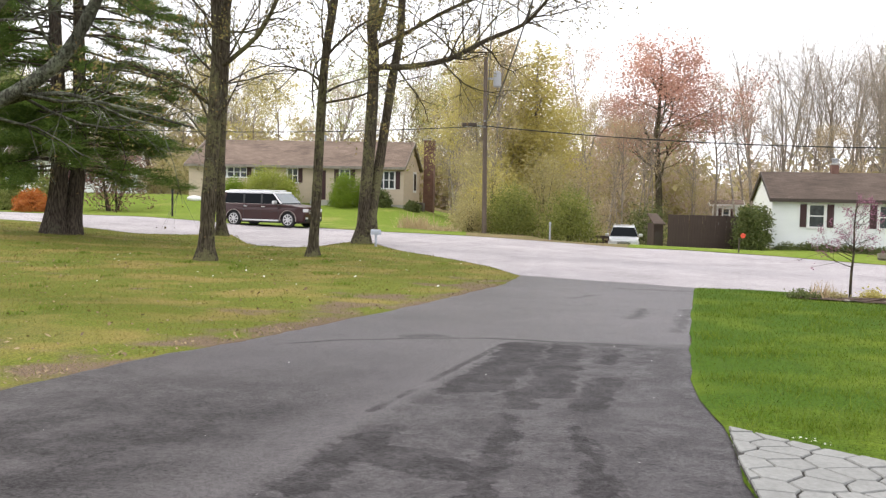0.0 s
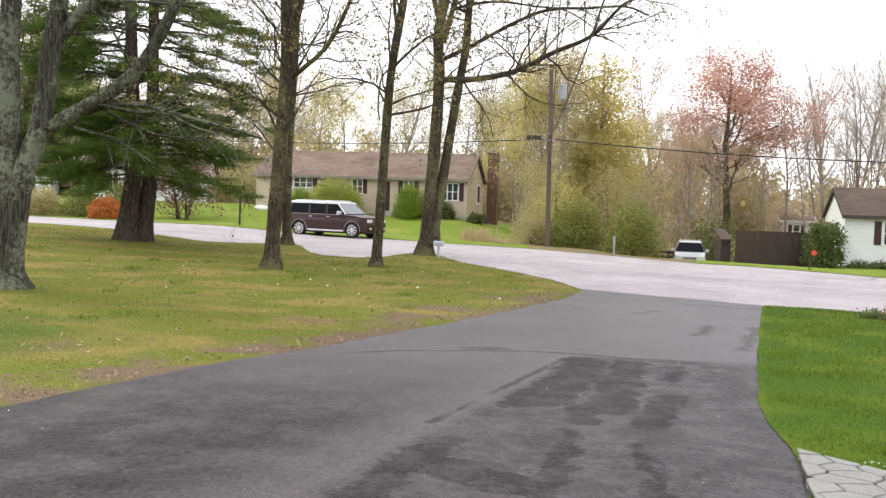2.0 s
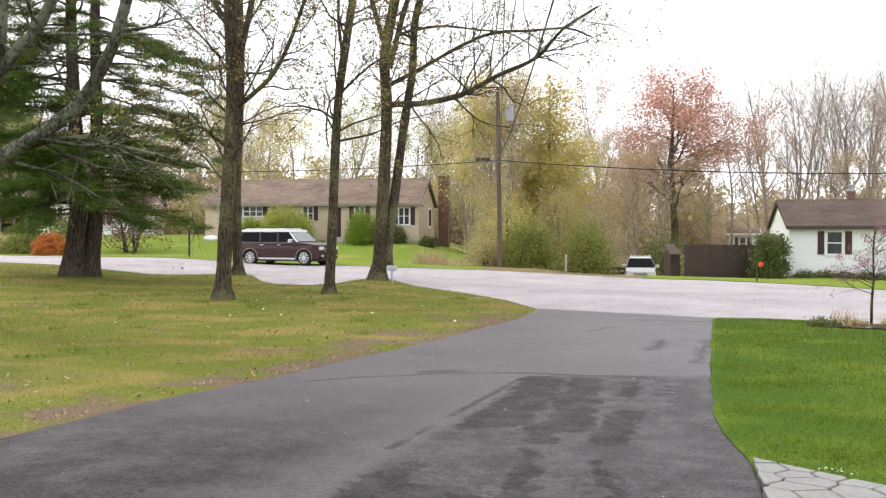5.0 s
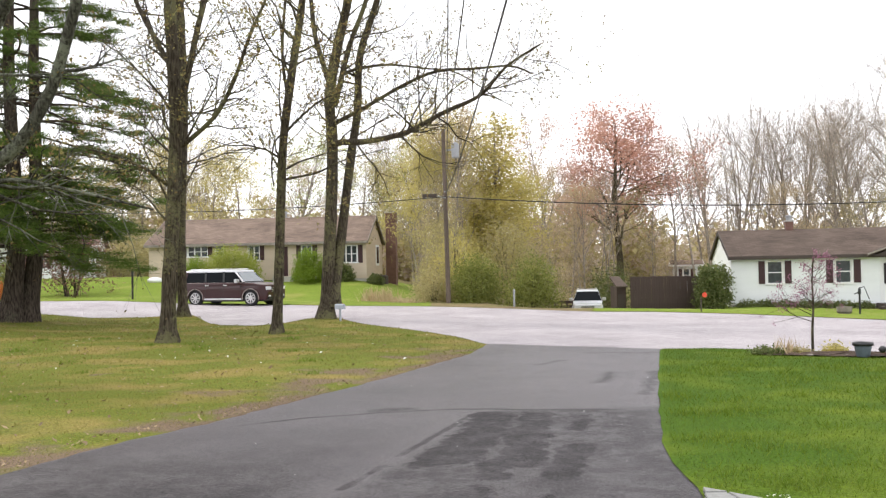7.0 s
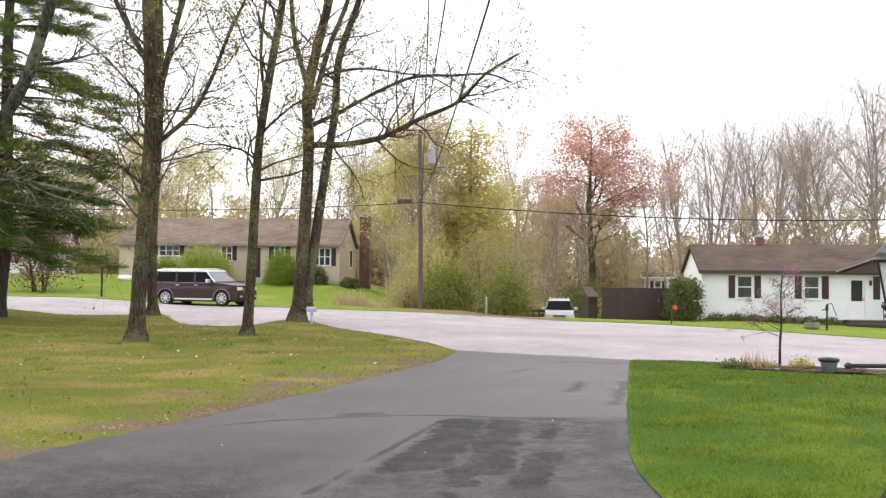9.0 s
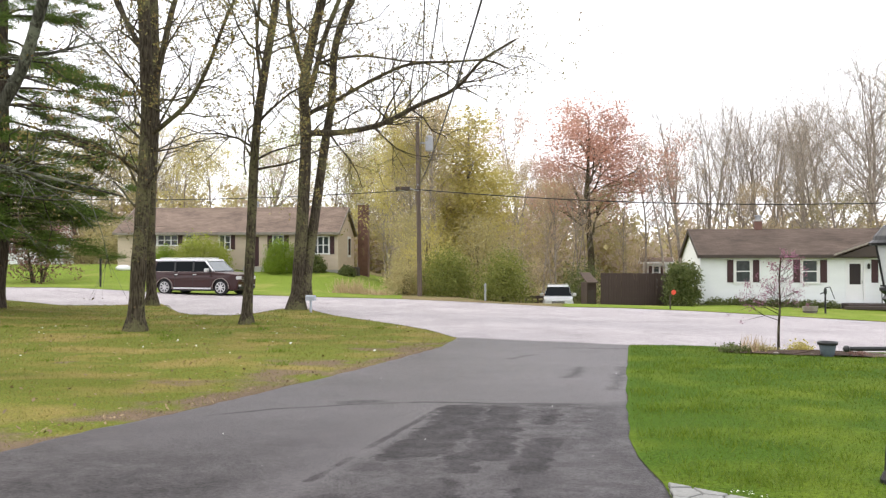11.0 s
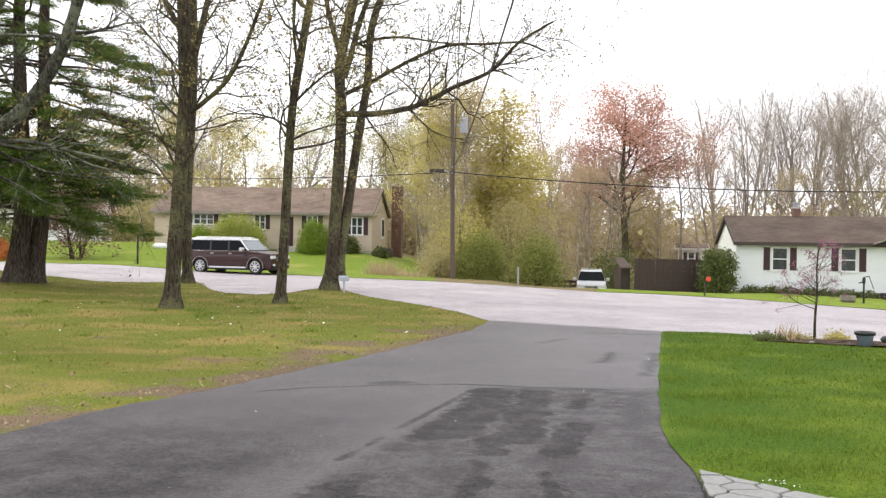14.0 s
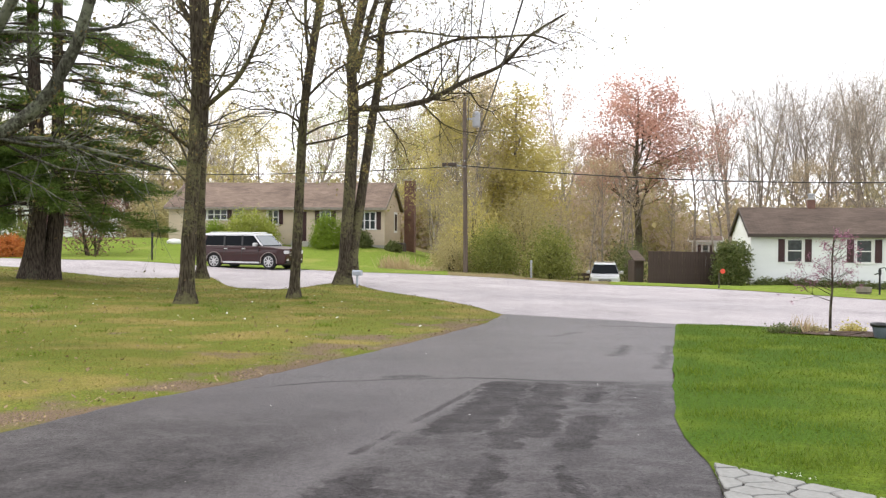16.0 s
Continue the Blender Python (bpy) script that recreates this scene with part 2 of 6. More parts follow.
        strip = calc("MULTIPLY", strip, calc("MULTIPLY_ADD", ease(tex(2.2, 9, 0.76), 0.4, 0.62), 0.42, 0.27))
        # mottled wear, plus weaker sky sheen at the near left darkened into the tone
        worn_dim = calc("MULTIPLY", calc("MULTIPLY_ADD", ease(tex(1.5, 11, 0.8), 0.35, 0.6), 0.5, 0.5), calc("MULTIPLY", calc("SUBTRACT", 1.0, ease(u, -1.0, 0.2)), calc("SUBTRACT", 1.0, ease(y, 6.0, 10.0))))
        total = calc("MAXIMUM", calc("MAXIMUM", dark, calc("MAXIMUM", pale, strip)), calc("MAXIMUM", cracks, calc("MULTIPLY", worn_dim, 0.9)))
        tone = calc("MULTIPLY", tone, calc("MULTIPLY_ADD", total, -0.64, 1.0))
        l.new(calc("MULTIPLY_ADD", total, 0.26, 0.45), b.inputs["Roughness"])
    mul = n.new("ShaderNodeVectorMath")
    mul.operation = "SCALE"
    mul.inputs[0].default_value = col
    l.new(tone, mul.inputs[3])
    l.new(mul.outputs[0], b.inputs["Base Color"])
    l.new(calc("MULTIPLY", tone, 0.78), b.inputs["Specular IOR Level"])
    bp = n.new("ShaderNodeBump")
    bp.inputs["Strength"].default_value, bp.inputs["Distance"].default_value = 0.6, 0.012
    l.new(grain, bp.inputs["Height"])
    l.new(bp.outputs[0], b.inputs["Normal"])
    return m


def roofing(name, col):
    """Shingle courses as fine relief and tone, streaked by weather."""
    m, n, l, b = material(name, 0.95, 0, 0.1)
    tc = n.new("ShaderNodeTexCoord")
    br = n.new("ShaderNodeTexBrick")
    br.inputs["Scale"].default_value = 1.0
    br.inputs["Brick Width"].default_value, br.inputs["Row Height"].default_value = 0.32, 0.14
    br.inputs["Mortar Size"].default_value = 0.008
    br.inputs["Color1"].default_value = (*[c * 0.85 for c in col], 1)
    br.inputs["Color2"].default_value = (*[c * 1.15 for c in col], 1)
    br.inputs["Mortar"].default_value = (*[c * 0.6 for c in col], 1)
    l.new(tc.outputs["Object"], br.inputs[0])
    nz = n.new("ShaderNodeTexNoise")
    nz.inputs["Scale"].default_value, nz.inputs["Detail"].default_value = 0.7, 7
    l.new(tc.outputs["Object"], nz.inputs[0])
    r = n.new("ShaderNodeValToRGB")
    r.color_ramp.elements[0].position, r.color_ramp.elements[1].position = 0.3, 0.7
    r.color_ramp.elements[0].color, r.color_ramp.elements[1].color = (0.75, 0.75, 0.75, 1), (1.2, 1.2, 1.2, 1)
    l.new(nz.outputs[0], r.inputs[0])
    mx = n.new("ShaderNodeMix")
    mx.data_type, mx.blend_type = "RGBA", "MULTIPLY"
    mx.inputs[0].default_value = 1
    l.new(br.outputs[0], mx.inputs[6])
    l.new(r.outputs[0], mx.inputs[7])
    l.new(mx.outputs[2], b.inputs["Base Color"])
    return m


TURF_OLD = turf("old_lawn", (0.13, 0.15, 0.022), (0.24, 0.19, 0.058), (0.165, 0.12, 0.08), 0.5, 0.4, True)
TURF_LUSH = turf("lush_lawn", (0.052, 0.1, 0.007), (0.105, 0.148, 0.012), (0.17, 0.15, 0.07), 0.5, 0.1)
TURF_FAR = turf("far_lawn", (0.155, 0.215, 0.028), (0.24, 0.255, 0.06), (0.24, 0.18, 0.10), 0.35, 0.2)
FOREST = turf("forest_floor", (0.16, 0.15, 0.06), (0.22, 0.17, 0.09), (0.16, 0.11, 0.06), 0.7, 0.6)
DRIVE = asphalt("driveway_asphalt", (0.044, 0.035, 0.039), True)
ROAD = asphalt("road_asphalt", (0.345, 0.312, 0.322), False)
BARK = bark("grey_bark", (0.074, 0.061, 0.043), (0.15, 0.145, 0.072), 0.48)
BARK_LICHEN = bark("lichen_bark", (0.075, 0.073, 0.057), (0.22, 0.235, 0.175), 0.52)
BARK_PINE = bark("pine_bark", (0.075, 0.06, 0.048), (0.09, 0.085, 0.06), 0.2)
# bark of the woods, paled so that its colour carries the distant haze
BARK_HAZED = bark("hazed_woods_bark", (0.34, 0.29, 0.245), (0.38, 0.35, 0.29), 0.5)
NEEDLE = leafy("pine_needles", (0.052, 0.1, 0.018), (0.155, 0.22, 0.04), 0.32)
BUD = leafy("opening_buds", (0.22, 0.14, 0.06), (0.28, 0.27, 0.09), 0.4)
LEAF_RED = leafy("red_leaves", (0.5, 0.25, 0.18), (0.64, 0.42, 0.33), 0.5)
BUD_BROWN = leafy("brown_buds", (0.12, 0.075, 0.04), (0.2, 0.16, 0.06), 0.35)
LEAF_PINK = leafy("pinkish_buds", (0.5, 0.33, 0.26), (0.64, 0.48, 0.38), 0.5)
LEAF_GOLD = leafy("gold_green_leaves", (0.46, 0.4, 0.12), (0.66, 0.58, 0.24), 0.65)
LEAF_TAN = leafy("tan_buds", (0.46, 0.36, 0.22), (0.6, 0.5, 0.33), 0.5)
# twigs and buds of the far trees, haze lightened into the colour
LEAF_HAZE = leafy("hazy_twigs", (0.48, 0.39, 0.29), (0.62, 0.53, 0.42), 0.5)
LEAF_OLIVE = leafy("olive_leaves", (0.36, 0.31, 0.14), (0.54, 0.48, 0.26), 0.6)
LEAF_GREEN = leafy("fresh_green_leaves", (0.15, 0.18, 0.045), (0.31, 0.33, 0.1), 0.4)
LEAF_SPRING = leafy("yellow_green_leaves", (0.24, 0.28, 0.045), (0.4, 0.43, 0.09), 0.4)
LEAF_DARK = leafy("dark_green_leaves", (0.085, 0.115, 0.035), (0.19, 0.21, 0.075), 0.35)
LEAF_FRESH = leafy("pale_green_leaves", (0.34, 0.38, 0.12), (0.52, 0.55, 0.22), 0.6)
LEAF_DEEP = leafy("deep_green_leaves", (0.13, 0.16, 0.035), (0.31, 0.32, 0.08), 0.35)
LEAF_BRIGHT = leafy("bright_green_leaves", (0.14, 0.22, 0.02), (0.27, 0.36, 0.04), 0.35)
LEAF_ORANGE = leafy("orange_leaves", (0.42, 0.13, 0.03), (0.55, 0.22, 0.06), 0.3)
LEAF_MAROON = leafy("maroon_leaves", (0.17, 0.085, 0.07), (0.28, 0.16, 0.13), 0.3)
LEAF_MAGENTA = leafy("magenta_blossom", (0.26, 0.1, 0.165), (0.4, 0.2, 0.27), 0.4)
STRAW = leafy("straw", (0.42, 0.31, 0.18), (0.58, 0.46, 0.30), 0.3)
LITTER = leafy("leaf_litter", (0.13, 0.085, 0.045), (0.34, 0.25, 0.14), 0.1)
PETAL = leafy("white_petals", (0.75, 0.76, 0.72), (0.85, 0.85, 0.82), 0.3)
BLADE = leafy("grass_blades", (0.055, 0.104, 0.006), (0.125, 0.16, 0.015), 0.35)
BLADE_TUFT = leafy("tuft_blades", (0.1, 0.165, 0.012), (0.18, 0.24, 0.03), 0.35)
BLADE_OLD = leafy("old_grass_blades", (0.135, 0.15, 0.021), (0.25, 0.205, 0.066), 0.35)
WHITE_SIDING = plain("white_siding", (0.77, 0.79, 0.79), 0.6, vary=0.03, size=3, stretch=(1, 1, 6))
TAN_SIDING = plain("tan_siding", (0.6, 0.5, 0.385), 0.7, vary=0.05, size=3, stretch=(1, 1, 6))
ROOF_BROWN = roofing("brown_shingles", (0.108, 0.082, 0.067))
ROOF_TAN = roofing("faded_shingles", (0.20, 0.15, 0.12))
TRIM_WHITE = plain("white_trim", (0.78, 0.78, 0.77), 0.5, vary=0.03)
SHUTTER = plain("maroon_shutter_paint", (0.055, 0.022, 0.024), 0.55, vary=0.1)
DARK_TRIM = plain("dark_brown_trim", (0.06, 0.045, 0.038), 0.7)
DOORSCREEN = plain("dark_screen", (0.022, 0.014, 0.013), 0.6)
PANE = plain("window_pane", (0.05, 0.058, 0.062), 0.08, spec=0.5, vary=0.25, size=2)
CARGLASS = plain("car_glass", (0.012, 0.014, 0.016), 0.15, spec=0.04, vary=0.05)
# windscreen glass, reflected sky put into its grey-blue base
WINDSHIELD_SKY = plain("sky_pale_windshield", (0.14, 0.16, 0.17), 0.05, spec=0.8, vary=0.1)
MAROON = plain("maroon_car_paint", (0.035, 0.007, 0.007), 0.3, 0.0, 0.35, vary=0.04, coat=0.3)
WHITE_PAINT = plain("white_car_paint", (0.84, 0.85, 0.87), 0.3, 0, 0.5, vary=0.02, coat=0.8)
SILVER = plain("silver_trim", (0.6, 0.6, 0.6), 0.3, 0.9, vary=0.05)
BRONZE = plain("bronze_trim", (0.3, 0.25, 0.23), 0.4, 0.4, vary=0.05)
TYRE = plain("tyre_rubber", (0.02, 0.02, 0.02), 0.9)
BLACK = plain("black_paint", (0.012, 0.012, 0.013), 0.4, spec=0.5)
LAMPLENS = plain("headlight_lens", (0.65, 0.66, 0.68), 0.1, spec=0.8)
FENCE = plain("dark_stained_boards", (0.062, 0.042, 0.036), 0.85, vary=0.2, size=5, stretch=(3, 3, 0.4), bump=0.3)
WOOD_POLE = plain("weathered_pole_wood", (0.13, 0.1, 0.08), 0.9, vary=0.2, size=8, stretch=(3, 3, 0.2), bump=0.4)
GALV = plain("grey_metal", (0.36, 0.37, 0.39), 0.5, 0.3, vary=0.08)
BRICK = plain("red_brown_brick", (0.17, 0.095, 0.075), 0.9, vary=0.2, size=9, bump=0.4)
STONE = plain("grey_flagstone", (0.235, 0.235, 0.225), 0.85, vary=0.12, size=7, bump=0.4)
JOINT = plain("dark_joint", (0.035, 0.032, 0.028), 0.95)
POTBLUE = plain("blue_grey_glazed_pot", (0.10, 0.125, 0.15), 0.5, spec=0.5, vary=0.15, size=8)
SOIL = plain("dark_mulch", (0.075, 0.05, 0.035), 0.98, vary=0.3, size=14, bump=1.0)
REDSIGN = plain("red_orange_sign", (0.62, 0.07, 0.03), 0.5)
CONCRETE = plain("pale_concrete", (0.45, 0.43, 0.40), 0.9, vary=0.08, bump=0.2)
BARREL = plain("weathered_barrel_wood", (0.26, 0.23, 0.2), 0.9, vary=0.2, stretch=(4, 4, 0.5))
POSTGREY = plain("blue_grey_paint", (0.42, 0.45, 0.52), 0.5, vary=0.05)
FROST = plain("lantern_glass", (0.62, 0.63, 0.62), 0.15, spec=0.7, vary=0.05)


# ---- building helpers ----
def part(name, bm, mat, parent=None, label="", smooth=False):
    me = bpy.data.meshes.new(name)
    bm.normal_update()
    bm.to_mesh(me)
    bm.free()
    me.materials.append(mat)
    if smooth:
        for p in me.polygons:
            p.use_smooth = True
    ob = new(name, me)
    if parent:
        ob.parent = parent
    return tagged(ob, label)


def soup(name, verts, faces, mat, parent=None, label="", smooth=False):
    me = bpy.data.meshes.new(name)
    me.from_pydata([tuple(v) for v in verts], [], faces)
    me.materials.append(mat)
    if smooth:
        me.polygons.foreach_set("use_smooth", [True] * len(me.polygons))
    ob = new(name, me)
    if parent:
        ob.parent = parent
    return tagged(ob, label)


def thing(name, m, label, category, group="", kind=""):
    ob = new(name)
    ob.matrix_world = m
    ob.empty_display_size = 0.2
    return tagged(ob, label, category, group, kind)


def add_box(bm, x0, x1, y0, y1, z0, z1, bevel=0.0):
    g = bmesh.ops.create_cube(bm, size=1.0, matrix=Matrix.LocRotScale(((x0 + x1) / 2, (y0 + y1) / 2, (z0 + z1) / 2), None, (abs(x1 - x0), abs(y1 - y0), abs(z1 - z0))))
    if bevel:
        es = list({e for v in g["verts"] for e in v.link_edges})
        bmesh.ops.bevel(bm, geom=es, offset=bevel, segments=2, profile=0.6, affect="EDGES")
    return bm


def box(*a, bevel=0.0):
    return add_box(bmesh.new(), *a, bevel=bevel)


def lathe(profile, sides=20):
    """A turned shape from (radius, height) pairs."""
    bm = bmesh.new()
    rings = []
    for r, z in profile:
        rings.append([bm.verts.new((r * math.cos(2 * math.pi * i / sides), r * math.sin(2 * math.pi * i / sides), z)) for i in range(sides)])
    for a, b in zip(rings, rings[1:]):
        for i in range(sides):
            bm.faces.new((a[i], a[(i + 1) % sides], b[(i + 1) % sides], b[i]))
    bm.faces.new(rings[0][::-1])
    bm.faces.new(rings[-1])
    return bm


def rod(a, b, r, r2=None, sides=10):
    """A round bar from a to b."""
    a, b = Vector(a), Vector(b)
    bm = bmesh.new()
    q = (b - a).to_track_quat("Z", "Y").to_matrix().to_4x4()
    bmesh.ops.create_cone(bm, cap_ends=True, segments=sides, radius1=r, radius2=r if r2 is None else r2, depth=(b - a).length,
                          matrix=Matrix.Translation((a + b) / 2) @ q)
    return bm


def prism(poly, y0, y1, bevel=0.0):
    """A profile of (x, z) corners drawn out from y0 to y1."""
    bm = bmesh.new()
    a = [bm.verts.new((x, y0, z)) for x, z in poly]
    b = [bm.verts.new((x, y1, z)) for x, z in poly]
    n = len(poly)
    bm.faces.new(a)
    bm.faces.new(b[::-1])
    for i in range(n):
        bm.faces.new((a[i], b[i], b[(i + 1) % n], a[(i + 1) % n]))
    bmesh.ops.recalc_face_normals(bm, faces=bm.faces)
    if bevel:
        es = [e for e in bm.edges if abs(e.verts[0].co.y - e.verts[1].co.y) < 1e-6]
        bmesh.ops.bevel(bm, geom=es, offset=bevel, segments=3, profile=0.6, affect="EDGES")
    return bm


def smoothstep(a, b, x):
    u = min(1.0, max(0.0, (x - a) / (b - a)))
    return u * u * (3 - 2 * u)


def ground_z(x, y):
    """The lie of the land: level at the drive, falling to the east, rising to the tan house."""
    s = 5 * math.log(1 + math.exp(min(60, (x + 3) / 5)))
    s = min(s, 34)
    z = -0.030 * s * smoothstep(0, 34, y)
    z -= 0.088 * min(24, max(0, y - 40)) * smoothstep(3.5, 8, x) * (1 - smoothstep(12.5, 17, x))
    z += 0.3 * smoothstep(8, 16, -x) * smoothstep(8, 25, y)
    z += smoothstep(48, 58, y + 0.2 * x) * smoothstep(-3, 4, -x)
    return z


class Wood:
    """Gathers tapered limbs into one mesh."""

    def __init__(self):
        self.v, self.f = [], []

    def tube(self, pts, radii, sides):
        n = len(pts)
        base = len(self.v)
        for i, p in enumerate(pts):
            d = (pts[min(i + 1, n - 1)] - pts[max(i - 1, 0)]).normalized()
            a = d.cross(Vector((0.31, 0.95, 0.05))).normalized()
            b = d.cross(a)
            for k in range(sides):
                t = 2 * math.pi * k / sides
                self.v.append(p + (a * math.cos(t) + b * math.sin(t)) * radii[i])
        for i in range(n - 1):
            for k in range(sides):
                p, q = base + i * sides + k, base + i * sides + (k + 1) % sides
                self.f.append((p, q, q + sides, p + sides))


def curve_through(pts, steps=4):
    """Points on a smooth line through the given ones."""
    p = [Vector(q) for q in pts]
    p = [p[0] * 2 - p[1]] + p + [p[-1] * 2 - p[-2]]
    out = []
    for i in range(1, len(p) - 2):
        a, b, c, d = p[i - 1:i + 3]
        for s in range(steps):
            t = s / steps
            out.append(0.5 * ((2 * b) + (c - a) * t + (2 * a - 5 * b + 4 * c - d) * t * t + (3 * b - a - 3 * c + d) * t ** 3))
    return out + [p[-2]]


def grow(w, rng, p, d, length, r, level, last, tips, kids, up=0.1, wild=0.22, lean=(28, 58)):
    """A limb with its side limbs; the ends gather in tips."""
    segs = (6, 5, 4, 2, 1)[min(level, 4)]
    pts, dirs = [p], [d]
    for i in range(segs):
        d = (d + Vector((rng.gauss(0, wild), rng.gauss(0, wild), rng.gauss(0, wild) + up))).normalized()
        p = p + d * (length / segs)
        pts.append(p)
        dirs.append(d)
    radii = [r * (1 - 0.68 * i / segs) for i in range(segs + 1)]
    w.tube(pts, radii, (9, 6, 4, 3, 3)[min(level, 4)])
    if level >= last:
        tips += [pts[-1], pts[len(pts) // 2]]
        return
    for k in range(kids[min(level, len(kids) - 1)]):
        f = rng.uniform(0.3, 1.0) * segs
        i = min(int(f), segs - 1)
        q = pts[i].lerp(pts[i + 1], f - i)
        dd = dirs[i]
        side = dd.orthogonal().normalized()
        side.rotate(Matrix.Rotation(rng.uniform(0, 2 * math.pi), 3, dd))
        a = radians(rng.uniform(*lean))
        grow(w, rng, q, (dd * math.cos(a) + side * math.sin(a)).normalized(), length * rng.uniform(0.42, 0.66), radii[i] * 0.6, level + 1, last, tips, kids, up, wild, lean)
    tips.append(pts[-1])


def leaves(centres, count, spread, size, seed, flat=1.0, drop=0.0):
    """Small leaf quads scattered round the centres."""
    rs = np.random.RandomState(seed)
    c = np.array([tuple(p) for p in centres])
    c = c[rs.randint(0, len(c), count)] + rs.normal(0, spread, (count, 3)) * (1, 1, flat) - (0, 0, drop)
    a = rs.normal(0, 1, (count, 3))
    a /= np.linalg.norm(a, axis=1)[:, None]
    b = np.cross(a, rs.normal(0, 1, (count, 3)))
    b /= np.linalg.norm(b, axis=1)[:, None]
    s = (size * rs.uniform(0.5, 1.4, count))[:, None]
    v = np.stack([c - a * s, c - b * s * 0.55, c + a * s, c + b * s * 0.55], 1).reshape(-1, 3)
    return v, [(i, i + 1, i + 2, i + 3) for i in range(0, 4 * count, 4)]


# ---- the land ----
LEFT_EDGE = [(-6.5, -8), (-4.7, 3), (-3.75, 6.2), (-3.32, 7.4), (-2.73, 8.8), (-2.1, 9.8), (-1.28, 11.6), (-0.3, 13.7), (0.6, 16.0), (1.2, 17.5), (1.75, 20.0)]
RIGHT_EDGE = [(1.2, -8), (1.5, 3), (1.74, 4.8), (1.83, 5.35), (2.04, 6.25), (2.07, 6.8), (2.18, 7.62), (2.52, 8.97), (2.82, 10.1), (3.73, 13.4), (5.1, 18.2)]
NEAR_SIDE = [(-72, 66), (-40, 49), (-26.7, 41.7), (-20.4, 38.6), (-16.5, 36), (-13.2, 33.4), (-10.8, 32.2), (-9.5, 33.4), (-8.3, 35.6), (-7.5, 33.6), (-6.6, 30.0), (-5.7, 28.4), (-4.6, 28.0),
             (-3.9, 29.2), (-3.3, 32.2), (-2.5, 32.6), (-1.9, 30.2), (-1.4, 28.6), (-0.84, 27.4), (0.46, 24.7), (1.25, 22.5), (1.7, 20.1), (3.2, 19.4), (5.07, 18.25), (6.1, 18.3), (7.05, 17.7), (8.03, 16.9), (9.43, 16.6), (16, 15.6), (32, 16)]
FAR_SIDE = [(-76, 78), (-45, 60), (-31.3, 51.5), (-26.3, 49.2), (-21.4, 47.0), (-16.9, 45.2), (-12, 45.0), (-8, 45.0), (-5.2, 43.6), (-2.8, 42.2), (0.76, 41.5), (4.63, 39.2), (6.4, 37.6),
            (7.7, 36.9), (10.1, 37.0), (13.1, 35.7), (15.5, 33.4), (17.9, 30.9), (30, 26.4), (66, 34)]


def polar(line):
    a = np.array(line)
    return np.degrees(np.arctan2(a[:, 0], a[:, 1])), np.hypot(a[:, 0], a[:, 1])


NEAR_P, FAR_P = polar(NEAR_SIDE), polar(FAR_SIDE)


def near_r(az):
    return float(np.interp(az, *NEAR_P))


def far_r(az):
    return float(np.interp(az, *FAR_P))


def along(line, y):
    a = np.array(line)
    return float(np.interp(y, a[:, 1], a[:, 0]))


def sheet(name, rows, mat, dz, label, category):
    """A strip of surface laid over the land from rows of (x, y)."""
    n = len(rows[0])
    v = [(x, y, ground_z(x, y) + dz) for row in rows for x, y in row]
    f = [(i * n + k, i * n + k + 1, (i + 1) * n + k + 1, (i + 1) * n + k) for i in range(len(rows) - 1) for k in range(n - 1)]
    ob = soup(name, v, f, mat, None, "", True)
    bm = bmesh.new()
    bm.from_mesh(ob.data)
    bmesh.ops.recalc_face_normals(bm, faces=bm.faces)
    if bm.faces[:][0].normal.z < 0:
        bmesh.ops.reverse_faces(bm, faces=bm.faces)
    bm.to_mesh(ob.data)
    bm.free()
    return tagged(ob, label, category, "", "structure")


def radial(name, azs, r0, r1, steps, mat, dz, label, category):
    rows = []
    for az in azs:
        s, c, a, b = math.sin(radians(az)), math.cos(radians(az)), r0(az), r1(az)
        rows.append([(s * (a + (b - a) * k / steps), c * (a + (b - a) * k / steps)) for k in range(steps + 1)])
    return sheet(name, rows, mat, dz, label, category)


outer = [60, 80, 110, 160, 260, 450, 900]
gx = [-q for q in outer[::-1]] + list(np.arange(-48, 48.1, 0.8)) + outer
gy = [-900, -450, -200, -100, -50] + list(np.arange(-24, 96.1, 0.8)) + [110, 140, 200, 350, 900]
sheet("ground", [[(x, y) for x in gx] for y in gy], TURF_OLD, 0.0, "patchy old lawn with dry and bare spots", "ground")

wob = random.Random(3)
rows = []
for i in range(141):
    y0 = -8 + 28.2 * i / 140
    t = i / 140
    xl, xr = along(LEFT_EDGE, min(y0, 20)), along(RIGHT_EDGE, min(18.2, -8 + 26.2 * t))
    yl, yr = min(y0, 20.05), -8 + 26.3 * t
    xl += wob.uniform(-0.03, 0.03)
    xr += wob.uniform(-0.025, 0.025)
    rows.append([(xl + (xr - xl) * k / 16, yl + (yr - yl) * k / 16) for k in range(17)])
sheet("driveway", rows, DRIVE, 0.022, "worn grey asphalt driveway with dark sealer patches", "driveway")
radial("road", np.arange(-47, 62, 0.5), near_r, far_r, 24, ROAD, 0.012, "pale grey asphalt road", "road")

